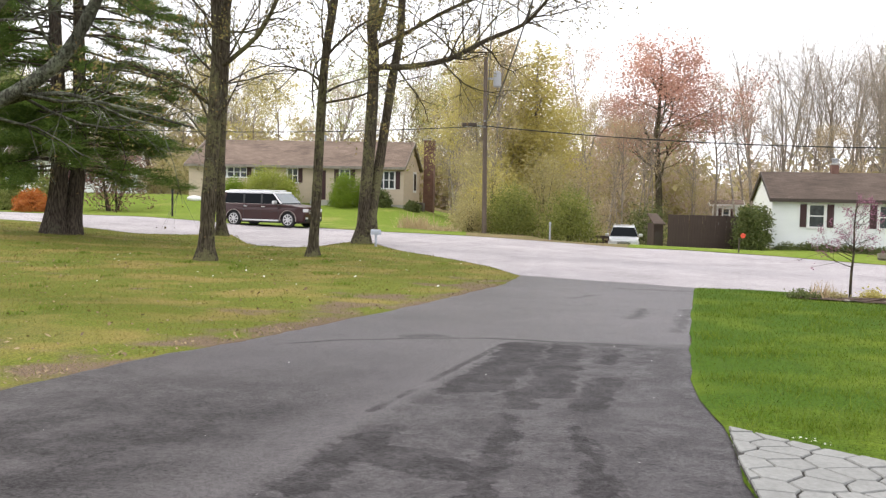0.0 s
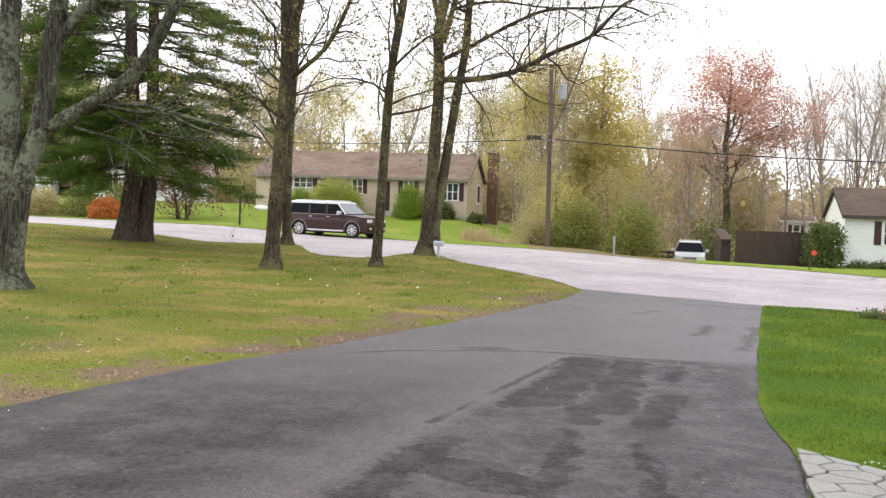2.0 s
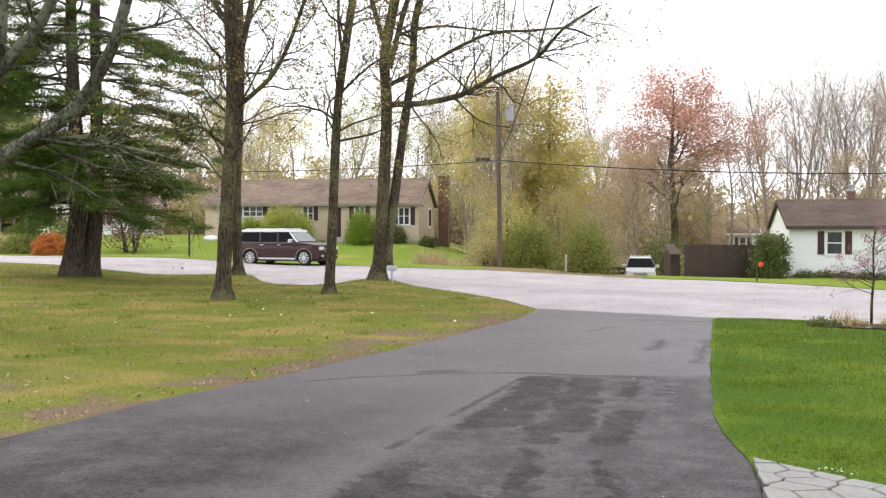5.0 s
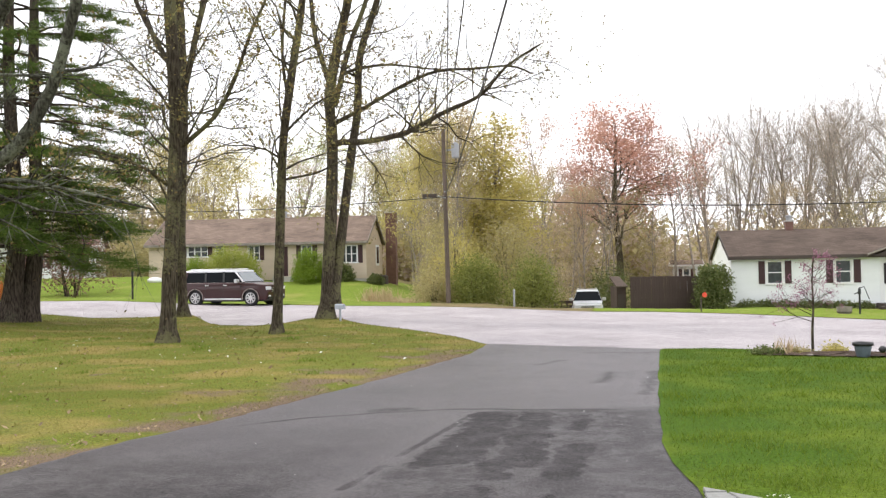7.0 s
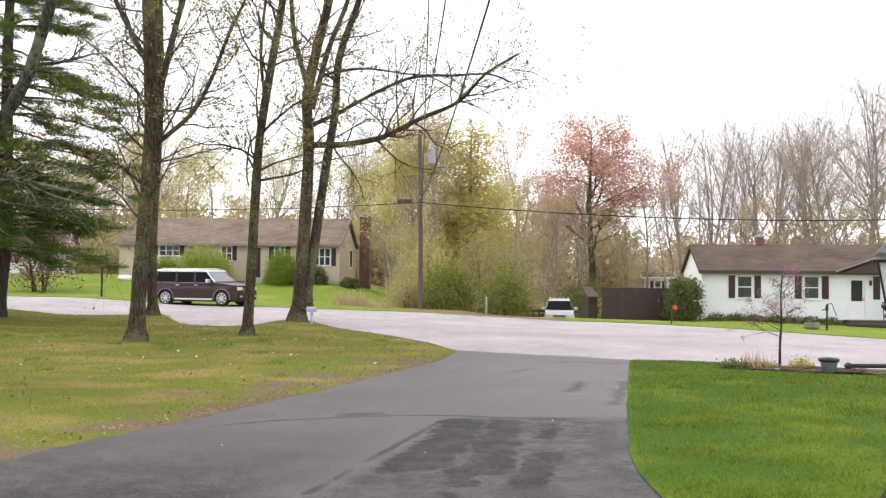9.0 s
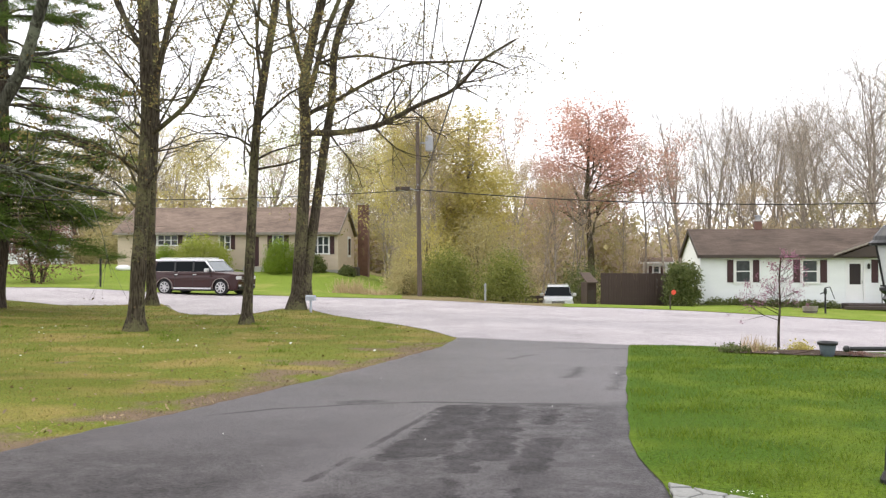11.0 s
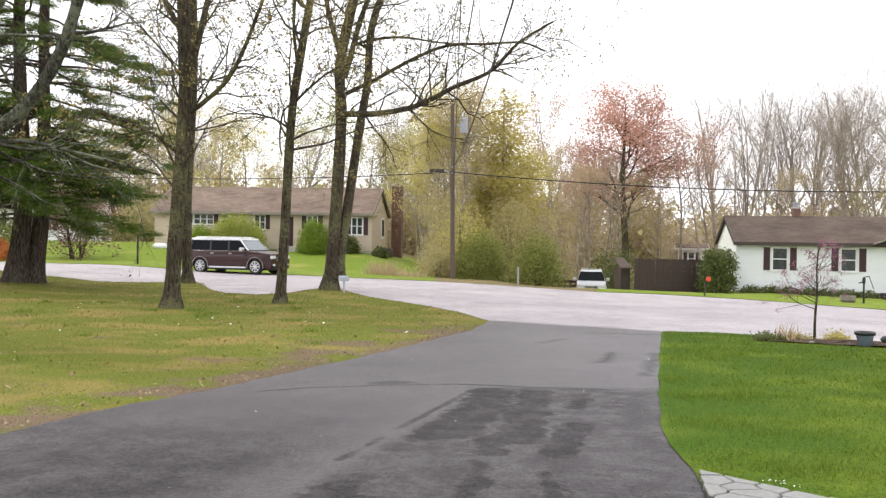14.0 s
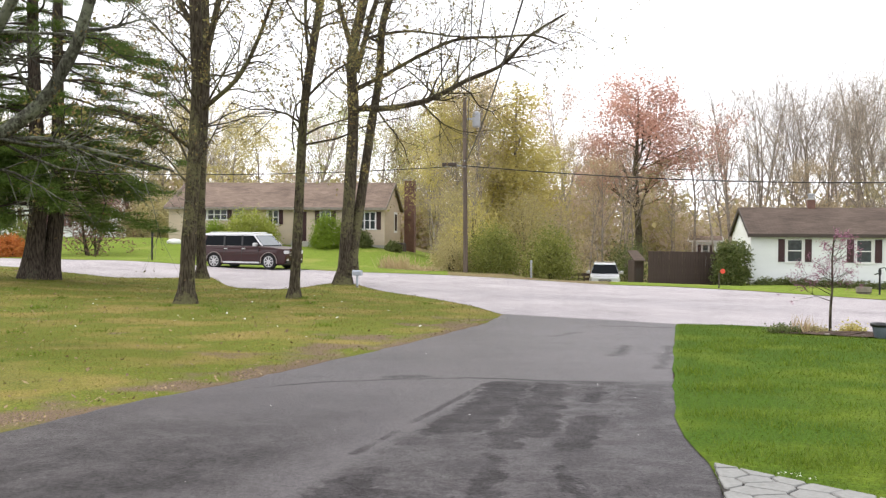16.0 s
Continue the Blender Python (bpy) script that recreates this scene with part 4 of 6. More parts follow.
spots = random.Random(77)
for x, y, src, sc, wd in ((11.6, 71, pink_a, 1.25, 0.75), (14.2, 78, pink_a, 1.0, 0.8), (9.5, 66, tan_a, 1.0, 0.7), (13.0, 66, tan_a, 0.85, 0.8), (19.6, 72, olive_a, 0.8, 0.7), (2.2, 63, tan_a, 0.85, 0.9), (3.0, 57, gold_a, 0.92, 0.75), (2.4, 55, gold_a, 0.8, 0.6), (7.4, 62, gold_a, 0.8, 0.7), (1.0, 74, gold_a, 0.8, 0.8),
                      (28, 74, bare_b, 1.1, 0.9), (39, 70, bare_a, 1.5, 1.1), (44, 64, bare_b, 1.6, 1.1), (34, 68, bare_a, 1.2, 1.0), (27, 82, bare_a, 0.95, 0.8), (24, 70, pole_a, 1.05, 1), (26.3, 72, pole_a, 1.0, 1), (21.5, 67, pole_a, 1.1, 1),
                      (36, 80, bare_b, 1.15, 1.0), (33, 64, olive_a, 0.7, 1.0), (38, 60, tan_a, 0.75, 1.0), (28, 66, tan_a, 0.7, 1.0), (48, 72, bare_a, 1.6, 1)):
    put(src, x, y, spots.uniform(0, 360), sc, wd)
for k in range(50):                                                         # the wood behind the side street and the white house
    az, r = spots.uniform(4.5, 44), spots.uniform(64, 105)
    src = spots.choice((bare_a, bare_b, bare_a, pole_a, thick_b) if az > 17 else (bare_a, bare_b, pole_a, pole_a, tan_a, tan_a, pink_a, thick_a, thick_b, thick_b))
    x, y = r * math.sin(radians(az)), r * math.cos(radians(az))
    if 13.5 < az < 16.5 and r < 78:
        continue
    put(src, x, y, spots.uniform(0, 360), spots.uniform(0.75, 1.0) * (1.34 if az > 17 else 0.92) * r / 84, 0.9)
for k in range(30):                                                         # behind the tan house
    az, r = spots.uniform(-27, 3), spots.uniform(74, 108)
    src = spots.choice((spring_a, spring_a, gold_a, olive_a, bare_a, bare_b, tan_a))
    put(src, r * math.sin(radians(az)), r * math.cos(radians(az)), spots.uniform(0, 360), spots.uniform(0.65, 1.05) * r / 84, 0.95)
for k in range(16):                                                         # far side of the road to the west
    az, r = spots.uniform(-44, -24), spots.uniform(82, 110)
    put(spots.choice((gold_a, olive_a, pink_a, bare_a, tan_a)), r * math.sin(radians(az)), r * math.cos(radians(az)), spots.uniform(0, 360), spots.uniform(0.9, 1.25), 1.0)

conifer = wood_tree("spruce_tree", 44, 15, "tall dark green conifer behind the pale houses", LEAF_DARK, 26000, 0.1, 0.32, kids=(24, 6, 4), lean=(60, 95), clear=0.06, r=0.2, reach=0.24, up=0.0, mat=BARK, form="cone")
conifer.matrix_world = Matrix.Translation((-36.5, 72, ground_z(-36.5, 72))) @ Matrix.Diagonal((1.3, 1.3, 1.1, 1))
put(conifer, -41.5, 76, 70, 1.15, 1.2)
put(conifer, -46.0, 72, 190, 1.0, 1.2)
bare_a.matrix_world = Matrix.Translation((31.6, 73.5, ground_z(31.6, 73.5))) @ Matrix.Diagonal((1.35, 1.35, 1.25, 1))
bare_b.matrix_world = Matrix.Translation((35.5, 61, ground_z(35.5, 61))) @ Matrix.Diagonal((1.2, 1.2, 1.22, 1))
pink_a.matrix_world = Matrix.Translation((22.6, 76, ground_z(22.6, 76))) @ Matrix.Diagonal((0.8, 0.8, 1.02, 1))
tan_a.matrix_world = Matrix.Translation((2.6, 54, ground_z(2.6, 54))) @ Matrix.Diagonal((0.8, 0.8, 0.95, 1))
olive_a.matrix_world = Matrix.Translation((3.6, 55, ground_z(3.6, 55))) @ Matrix.Diagonal((0.7, 0.7, 0.92, 1))
spring_a.matrix_world = Matrix.Translation((-9.5, 80, ground_z(-9.5, 80))) @ Matrix.Diagonal((1.0, 1.0, 1.0, 1))
gold_a.matrix_world = Matrix.Translation((1.9, 57, ground_z(1.9, 57))) @ Matrix.Diagonal((0.7, 0.7, 0.86, 1))
pole_a.matrix_world = Matrix.Translation((25.5, 66, ground_z(25.5, 66)))
thick_a.matrix_world = Matrix.Translation((2.2, 52, ground_z(2.2, 52))) @ Matrix.Diagonal((0.7, 0.7, 0.75, 1))
thick_b.matrix_world = Matrix.Translation((8.6, 57, ground_z(8.6, 57)))


def far_woods():
    """The closed edge of the wood, far behind everything."""
    rs = np.random.RandomState(9)
    pts = []
    for az in np.arange(-50, 50, 0.2):
        r = rs.choice((98, 118)) + rs.uniform(-6, 6)
        x, y = r * math.sin(radians(az)), r * math.cos(radians(az))
        top = (6.0 if az < 3 else 8.5 if az < 14 else 6.0) * rs.uniform(0.45, 1.2)
        for z in np.arange(0.2, top, 0.5):
            pts.append((x + rs.uniform(-1.0, 1.0), y + rs.uniform(-2, 2), ground_z(x, y) + z))
    v, f = leaves(pts, 70000, 0.8, 0.32, 10)
    tagged(soup("far_woods", v, f, LEAF_OLIVE, None, "distant olive and tan edge of the woods"), "", "woods", "", "stuff")
    # second layer, in the twig colour lightened for haze
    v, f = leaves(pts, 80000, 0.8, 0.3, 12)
    tagged(soup("far_undergrowth", v, f, LEAF_HAZE, None, "distant tan twigs of the woods, paled for haze"), "", "woods", "", "stuff")


far_woods()


# ---- houses ----
def pierced_wall(length, z0, z1, thick, holes, axis):
    """A wall with openings right through it. Along x when axis is 0, along y when 1; holes: (from, to, sill, head)."""
    bm = bmesh.new()
    cuts = sorted({0.0, length, *[h[0] for h in holes], *[h[1] for h in holes]})
    for a, b in zip(cuts, cuts[1:]):
        mid = (a + b) / 2
        zs = sorted((h[2], h[3]) for h in holes if h[0] < mid < h[1])
        lo = z0
        for s, e in zs + [(z1, z1)]:
            if s > lo + 1e-4:
                if axis == 0:
                    add_box(bm, a, b, 0, thick, lo, s)
                else:
                    add_box(bm, 0, thick, a, b, lo, s)
            lo = e
    bmesh.ops.remove_doubles(bm, verts=bm.verts, dist=0.0005)
    return bm


def window_unit(parent, s0, s1, z0, z1, sashes=1, frame_mat=None):
    """A hung window in a front wall: casing, glass, sash bars and sill."""
    fm = frame_mat or TRIM_WHITE
    bm = bmesh.new()
    w = 0.07
    for a in ((s0 - w, s0, z0 - w, z1 + w), (s1, s1 + w, z0 - w, z1 + w), (s0, s1, z1, z1 + w)):
        add_box(bm, a[0], a[1], -0.03, 0.06, a[2], a[3])
    win = part("window", bm, fm, parent)
    part("sill", box(s0 - w - 0.03, s1 + w + 0.03, -0.07, 0.06, z0 - w - 0.02, z0 - 0.005), fm, win)
    step = (s1 - s0) / sashes
    for k in range(sashes):
        a, b = s0 + k * step, s0 + (k + 1) * step
        part("pane", box(a + 0.02, b - 0.02, 0.05, 0.06, z0, z1), PANE, win)
        bm = bmesh.new()
        add_box(bm, a, b, 0.02, 0.05, (z0 + z1) / 2 - 0.025, (z0 + z1) / 2 + 0.025)
        add_box(bm, a, a + 0.04, 0.021, 0.049, z0, z1)
        add_box(bm, b - 0.04, b, 0.021, 0.049, z0, z1)
        part("sash", bm, fm, win)
    return win


def shutter(parent, s0, s1, z0, z1):
    bm = bmesh.new()
    add_box(bm, s0, s0 + 0.045, -0.035, -0.002, z0, z1)
    add_box(bm, s1 - 0.045, s1, -0.035, -0.002, z0, z1)
    n = max(4, int((z1 - z0) / 0.09))
    for k in range(n):
        z = z0 + (z1 - z0) * k / n
        add_box(bm, s0 + 0.045, s1 - 0.045, -0.03, -0.002, z + 0.005, z + (z1 - z0) / n * 0.8)
    add_box(bm, s0 + 0.04, s1 - 0.04, -0.012, -0.002, z0 + 0.01, z1 - 0.01)
    return part("shutter", bm, SHUTTER, parent)


def gable_roof(parent, s0, s1, v0, v1, eave, ridge, over, mat, fascia, side=0.3):
    """Two pitched slabs with thickness, a ridge and barge boards."""
    vm = (v0 + v1) / 2
    k = (ridge - eave) / (vm - v0 + over)
    t = 0.12
    for name, a in (("roof", v0 - over), ("roof", v1 + over)):
        bm = bmesh.new()
        x0, x1 = s0 - side, s1 + side
        vs = [bm.verts.new(p) for p in ((x0, a, eave), (x1, a, eave), (x1, vm, ridge), (x0, vm, ridge), (x0, a, eave - t), (x1, a, eave - t), (x1, vm, ridge - t), (x0, vm, ridge - t))]
        for q in ((0, 1, 2, 3), (7, 6, 5, 4), (0, 4, 5, 1), (0, 3, 7, 4), (1, 5, 6, 2)):
            bm.faces.new([vs[i] for i in q])
        bmesh.ops.recalc_face_normals(bm, faces=bm.faces)
        part(name, bm, mat, parent)
    bm = bmesh.new()
    add_box(bm, s0 - side, s1 + side, v0 - over - 0.03, v0 - over - 0.002, eave - 0.17, eave - 0.01)
    part("fascia", bm, fascia, parent)
    for x in (s0 - side - 0.03, s1 + side + 0.002):
        bm = bmesh.new()
        for a in (v0 - over, v1 + over):
            vs = [bm.verts.new((x + dx, y, z)) for dx in (0, 0.028) for y, z in ((a, eave + 0.01), (vm, ridge + 0.01), (vm, ridge - 0.2), (a, eave - 0.19))]
            bmesh.ops.convex_hull(bm, input=vs)
        part("barge_board", bm, fascia, parent)


def gable_end(parent, x, v0, v1, top, ridge, mat, thick=0.18):
    bm = bmesh.new()
    vm = (v0 + v1) / 2
    vs = [bm.verts.new((x + dx, y, z)) for dx in (0, thick) for y, z in ((v0, top), (v1, top), (vm, ridge - 0.14))]
    bmesh.ops.convex_hull(bm, input=vs)
    part("gable", bm, mat, parent)


def white_house():
    root = thing("house", Matrix.Translation((15.64, 43.47, -0.60)) @ Matrix.Rotation(radians(-12.6), 4, "Z"), "single-storey white house with a brown shingle roof and maroon shutters", "house")
    H = 0.60                                                                # world height of the footing below datum
    z = lambda q: q + H
    W, DEEP, top = 14.0, 8.0, z(1.76)
    wins = [(1.66, 2.36, z(0.54), z(1.54)), (4.74, 5.44, z(0.54), z(1.54)), (9.6, 10.9, z(0.54), z(1.54))]
    door = (6.78, 7.50, z(-0.33), z(1.52))
    part("wall", pierced_wall(W, 0.12, top, 0.18, wins + [door], 0), WHITE_SIDING, root)
    part("foundation", box(0.02, W - 0.02, 0.02, DEEP - 0.02, -0.3, 0.118), CONCRETE, root)
    bm = pierced_wall(DEEP - 0.36, 0.12, top, 0.18, [(2.0, 2.7, z(0.55), z(1.5)), (5.0, 5.7, z(0.55), z(1.5))], 1)
    bmesh.ops.translate(bm, verts=bm.verts, vec=(0, 0.18, 0))
    part("wall", bm, WHITE_SIDING, root)
    for y in (2.18, 5.18):
        w = part("window", box(-0.03, 0.05, y - 0.06, y + 0.76, z(0.49), z(1.56)), TRIM_WHITE, root)
        part("pane", box(-0.036, -0.031, y + 0.02, y + 0.68, z(0.57), z(1.48)), PANE, w)
    part("wall", box(W - 0.18, W, 0.18, DEEP - 0.18, 0.12, top), WHITE_SIDING, root)
    part("wall", box(0, W, DEEP - 0.18, DEEP, 0.12, top), WHITE_SIDING, root)
    for x in (0.0, W - 0.18):
        gable_end(root, x, 0.0, DEEP, top, z(3.2), WHITE_SIDING)
    gable_roof(root, 0, W, 0, DEEP, z(1.84), z(3.22), 0.32, ROOF_BROWN, DARK_TRIM, 0.12)
    for a in wins:
        window_unit(root, *a)
    for a, b in ((1.26, 1.55), (2.46, 2.76), (4.32, 4.63), (5.55, 5.86), (7.86, 8.16)):
        shutter(root, a, b, z(0.5), z(1.6))
    d = part("door", box(door[0], door[1], 0.05, 0.09, door[2], door[3]), TRIM_WHITE, root, "white storm door with dark upper panes")
    for a, b in ((0.52, 0.93), (0.98, 1.42)):
        part("pane", box(door[0] + 0.11, door[1] - 0.11, 0.035, 0.049, z(a - 0.1), z(b - 0.02)), DOORSCREEN, d)
    part("door_handle", rod((door[1] - 0.05, 0.02, z(0.45)), (door[1] - 0.05, 0.02, z(0.6)), 0.012), BLACK, d)
    bm = bmesh.new()
    for a in ((door[0] - 0.08, door[0], door[2], door[3] + 0.08), (door[1], door[1] + 0.08, door[2], door[3] + 0.08), (door[0], door[1], door[3], door[3] + 0.08)):
        add_box(bm, a[0], a[1], -0.02, 0.08, a[2], a[3])
    part("door_frame", bm, TRIM_WHITE, root)
    part("step", box(6.5, 8.6, -1.1, -0.003, -0.1, z(-0.46), bevel=0.02), DARK_TRIM, root)
    part("step", box(6.3, 8.8, -1.5, -1.102, -0.1, z(-0.56), bevel=0.02), DARK_TRIM, root)
    lamp = part("wall_lamp", lathe([(0.03, 0), (0.06, 0.05), (0.07, 0.2), (0.02, 0.27)], 10), BLACK, root)
    lamp.location = (7.72, -0.09, z(1.15))
    # the porch gable
    bm = bmesh.new()
    e0, e1, pk, v0, v1 = 6.05, 11.6, 8.85, -0.55, 3.6
    ez, pz, t = z(1.84), z(2.86), 0.1
    for sx in (e0, e1):
        vs = [bm.verts.new(p) for p in ((sx, v0, ez), (sx, v1, ez), (pk, v1, pz), (pk, v0, pz), (sx, v0, ez - t), (sx, v1, ez - t), (pk, v1, pz - t), (pk, v0, pz - t))]
        bmesh.ops.convex_hull(bm, input=vs)
    part("porch_roof", bm, ROOF_BROWN, root)
    bm = bmesh.new()
    for sx in (e0, e1):
        vs = [bm.verts.new(p) for p in ((sx, v0 - 0.03, ez + 0.02), (sx, v0 - 0.004, ez + 0.02), (pk, v0 - 0.03, pz + 0.02), (pk, v0 - 0.004, pz + 0.02), (sx, v0 - 0.03, ez - 0.06), (sx, v0 - 0.004, ez - 0.06), (pk, v0 - 0.03, pz - 0.07), (pk, v0 - 0.004, pz - 0.07))]
        bmesh.ops.convex_hull(bm, input=vs)
    part("porch_trim", bm, BARREL, root, "pale weathered barge board")
    # gable infill, dark brown standing for the shadow under the porch roof
    bm = bmesh.new()
    vs = [bm.verts.new(p) for q in (v0 + 0.1, v0 + 0.16) for p in ((e0 + 0.25, q, ez - t), (e1 - 0.25, q, ez - t), (pk, q, pz - 0.11))]
    bmesh.ops.convex_hull(bm, input=vs)
    part("shaded_porch_gable", bm, DARK_TRIM, root)
    for sx in (8.45, 11.3):
        part("porch_post", box(sx, sx + 0.1, v0 + 0.12, v0 + 0.22, z(-0.46), ez - t), DARK_TRIM, root)
    for k, sx in enumerate((8.05, 8.2, 8.35)):
        part("baluster", rod((sx, -0.9, z(-0.46)), (sx, -0.9, z(0.35)), 0.02), BLACK, root)
    part("handrail", box(7.98, 8.6, -0.93, -0.87, z(0.35), z(0.42), bevel=0.01), BLACK, root)
    ch = part("chimney", box(3.26, 3.62, 3.8, 4.2, z(2.9), z(3.6)), BRICK, root)
    part("chimney_cap", box(3.22, 3.66, 3.76, 4.24, z(3.6), z(3.68), bevel=0.02), CONCRETE, ch)
    part("flue", lathe([(0.14, 0), (0.14, 0.16), (0.19, 0.18), (0.19, 0.24), (0.05, 0.28)], 14), GALV, ch).location = (3.44, 4.0, z(3.68))


def tan_house():
    root = thing("house", Matrix.Translation((-2.5, 57.95, 0.80)) @ Matrix.Rotation(radians(-7.3), 4, "Z"), "single-storey tan house with a faded brown roof on a rise", "house")
    z = lambda q: q - 0.80
    W, DEEP, top = 14.2, 6.6, z(3.26)

    def shift(bm):
        bmesh.ops.translate(bm, verts=bm.verts, vec=(-W, 0, 0))
        return bm

    wins = [(2.6, 3.9, z(2.6), z(3.18)), (4.45, 4.95, z(2.6), z(3.18)), (6.6, 7.3, z(2.32), z(3.16)), (10.05, 10.7, z(2.35), z(3.14)), (12.55, 13.6, z(2.05), z(3.06))]
    door = (8.8, 9.15, z(1.22), z(3.1))
    part("wall", shift(pierced_wall(W, 0.2, top, 0.2, wins + [door], 0)), TAN_SIDING, root)
    part("foundation", box(-W + 0.02, -0.02, 0.02, DEEP - 0.02, -1.3, 0.198), CONCRETE, root)
    part("wall", box(-W, -W + 0.2, 0.2, DEEP - 0.2, 0.2, top), TAN_SIDING, root)
    part("wall", box(-W, 0, DEEP - 0.2, DEEP, 0.2, top), TAN_SIDING, root)
    bm = pierced_wall(DEEP - 0.4, 0.2, top, 0.2, [(3.6, 4.7, z(1.9), z(3.1))], 1)
    bmesh.ops.translate(bm, verts=bm.verts, vec=(-0.2, 0.2, 0))
    part("wall", bm, TAN_SIDING, root)
    w = part("window", box(-0.05, 0.03, 3.7, 5.0, z(1.8), z(3.2)), TRIM_WHITE, root)
    part("pane", box(0.031, 0.036, 3.9, 4.8, z(1.95), z(3.05)), PANE, w)
    for x in (-W, -0.2):
        gable_end(root, x, 0.0, DEEP, top, z(5.12), TAN_SIDING)
    gable_roof(root, -W, 0, 0, DEEP, z(3.38), z(5.15), 0.4, ROOF_TAN, BARREL, 0.15)
    for (a, b, lo, hi), n in zip(wins, (3, 1, 2, 2, 3)):
        window_unit(root, a - W, b - W, lo, hi, n)
    for a, b, lo, hi in ((-10.27, -9.98, 2.56, 3.2), (-6.86, -6.58, 2.28, 3.2), (-4.5, -4.2, 2.33, 3.18), (-3.46, -3.14, 2.33, 3.18), (-0.52, -0.23, 1.98, 3.12), (-11.95, -11.68, 2.56, 3.2)):
        shutter(root, a, b, z(lo), z(hi))
    d = part("door", box(door[0] - W, door[1] - W, 0.06, 0.1, door[2], door[3]), SHUTTER, root, "dark front door")
    part("step", box(door[0] - W - 0.4, door[1] - W + 0.5, -1.0, -0.003, -0.6, z(1.2), bevel=0.02), CONCRETE, root)
    part("porch_post", box(-5.75, -5.62, -0.5, -0.38, -0.2, z(3.3)), TRIM_WHITE, root)
    for s, v, q in ((-7.95, 2.0, 4.3), (-4.85, 1.55, 4.03)):
        part("roof_vent", box(s - 0.17, s + 0.17, v - 0.2, v + 0.2, z(q - 0.15), z(q + 0.12), bevel=0.04), TRIM_WHITE, root)
    part("vent_pipe", rod((-6.1, 3.8, z(5.0)), (-6.1, 3.8, z(5.6)), 0.07), GALV, root)
    ch = part("chimney", box(0.25, 0.95, 6.7, 7.6, -1.2, z(5.5)), BRICK, root, "red-brown brick chimney")
    part("chimney_cap", box(0.18, 1.02, 6.63, 7.67, z(5.5), z(5.62), bevel=0.02), CONCRETE, ch)
    part("oil_tank", box(0.1, 0.9, 2.2, 3.4, -0.4, 0.35, bevel=0.12), DARK_TRIM, root)


def plain_house(x, y, turn, W, H, mat, roof, label, windows, rise=1.5, deep=7):
    """A distant house, of which little shows."""
    root = thing("house", Matrix.Translation((x, y, ground_z(x, y))) @ Matrix.Rotation(radians(turn), 4, "Z"), label, "house")
    part("wall", pierced_wall(W, -0.5, H, 0.2, [(a, b, 0.8, min(2.0, H - 0.3)) for a, b in windows], 0), mat, root)
    for q in (box(0, 0.2, 0.2, deep - 0.2, -0.5, H), box(W - 0.2, W, 0.2, deep - 0.2, -0.5, H), box(0, W, deep - 0.2, deep, -0.5, H)):
        part("wall", q, mat, root)
    for q in (0.0, W - 0.2):
        gable_end(root, q, 0, deep, H, H + rise, mat)
    gable_roof(root, 0, W, 0, deep, H + 0.1, H + rise + 0.1, 0.3, roof, TRIM_WHITE)
    for a, b in windows:
        window_unit(root, a, b, 0.8, min(2.0, H - 0.3))
        shutter(root, a - 0.38, a - 0.1, 0.75, min(2.05, H - 0.25))
        shutter(root, b + 0.1, b + 0.38, 0.75, min(2.05, H - 0.25))
    return root


white_house()
tan_house()
plain_house(-42, 60, 22, 10, 2.4, WHITE_SIDING, ROOF_TAN, "low white house far along the road", [(1.2, 2.2), (4.2, 5.2), (7.4, 8.6)])
plain_house(-31.5, 66, 12, 9, 2.3, WHITE_SIDING, ROOF_TAN, "pale house with a tan roof beyond the hedge", [(1.2, 2.2), (4.5, 5.6)])
plain_house(22.9, 77.5, -14, 2.2, 2.1, WHITE_SIDING, ROOF_TAN, "small white outbuilding beyond the fence", [(0.8, 1.3)], 0.4, 3)


# ---- vehicles ----
def wheel(parent, x, y, r, out):
    def turned(bm):
        bmesh.ops.rotate(bm, verts=bm.verts, cent=(0, 0, 0), matrix=Matrix.Rotation(radians(-90 * out), 3, "X"))
        bmesh.ops.translate(bm, verts=bm.verts, vec=(x, y, r))
        return bm

    tyre = part("wheel", turned(lathe([(r * 0.66, -0.11), (r * 0.94, -0.11), (r, -0.07), (r, 0.07), (r * 0.94, 0.11), (r * 0.66, 0.11)], 28)), TYRE, parent, "black tyre")
    rim = bmesh.new()
    bmesh.ops.create_cone(rim, cap_ends=True, segments=24, radius1=r * 0.2, radius2=r * 0.16, depth=0.05, matrix=Matrix.Translation((0, 0, 0.115)))
    for k in range(8):
        m = Matrix.Rotation(2 * math.pi * k / 8, 4, "Z") @ Matrix.Translation((r * 0.4, 0, 0.108))
        bmesh.ops.create_cube(rim, size=1, matrix=m @ Matrix.Diagonal((r * 0.52, r * 0.15, 0.03, 1)))
    for k in range(28):
        m = Matrix.Rotation(2 * math.pi * k / 28, 4, "Z") @ Matrix.Translation((r * 0.65, 0, 0.108))
        bmesh.ops.create_cube(rim, size=1, matrix=m @ Matrix.Diagonal((r * 0.08, r * 0.16, 0.03, 1)))
    part("rim", turned(rim), SILVER, tyre, "bright alloy rim")


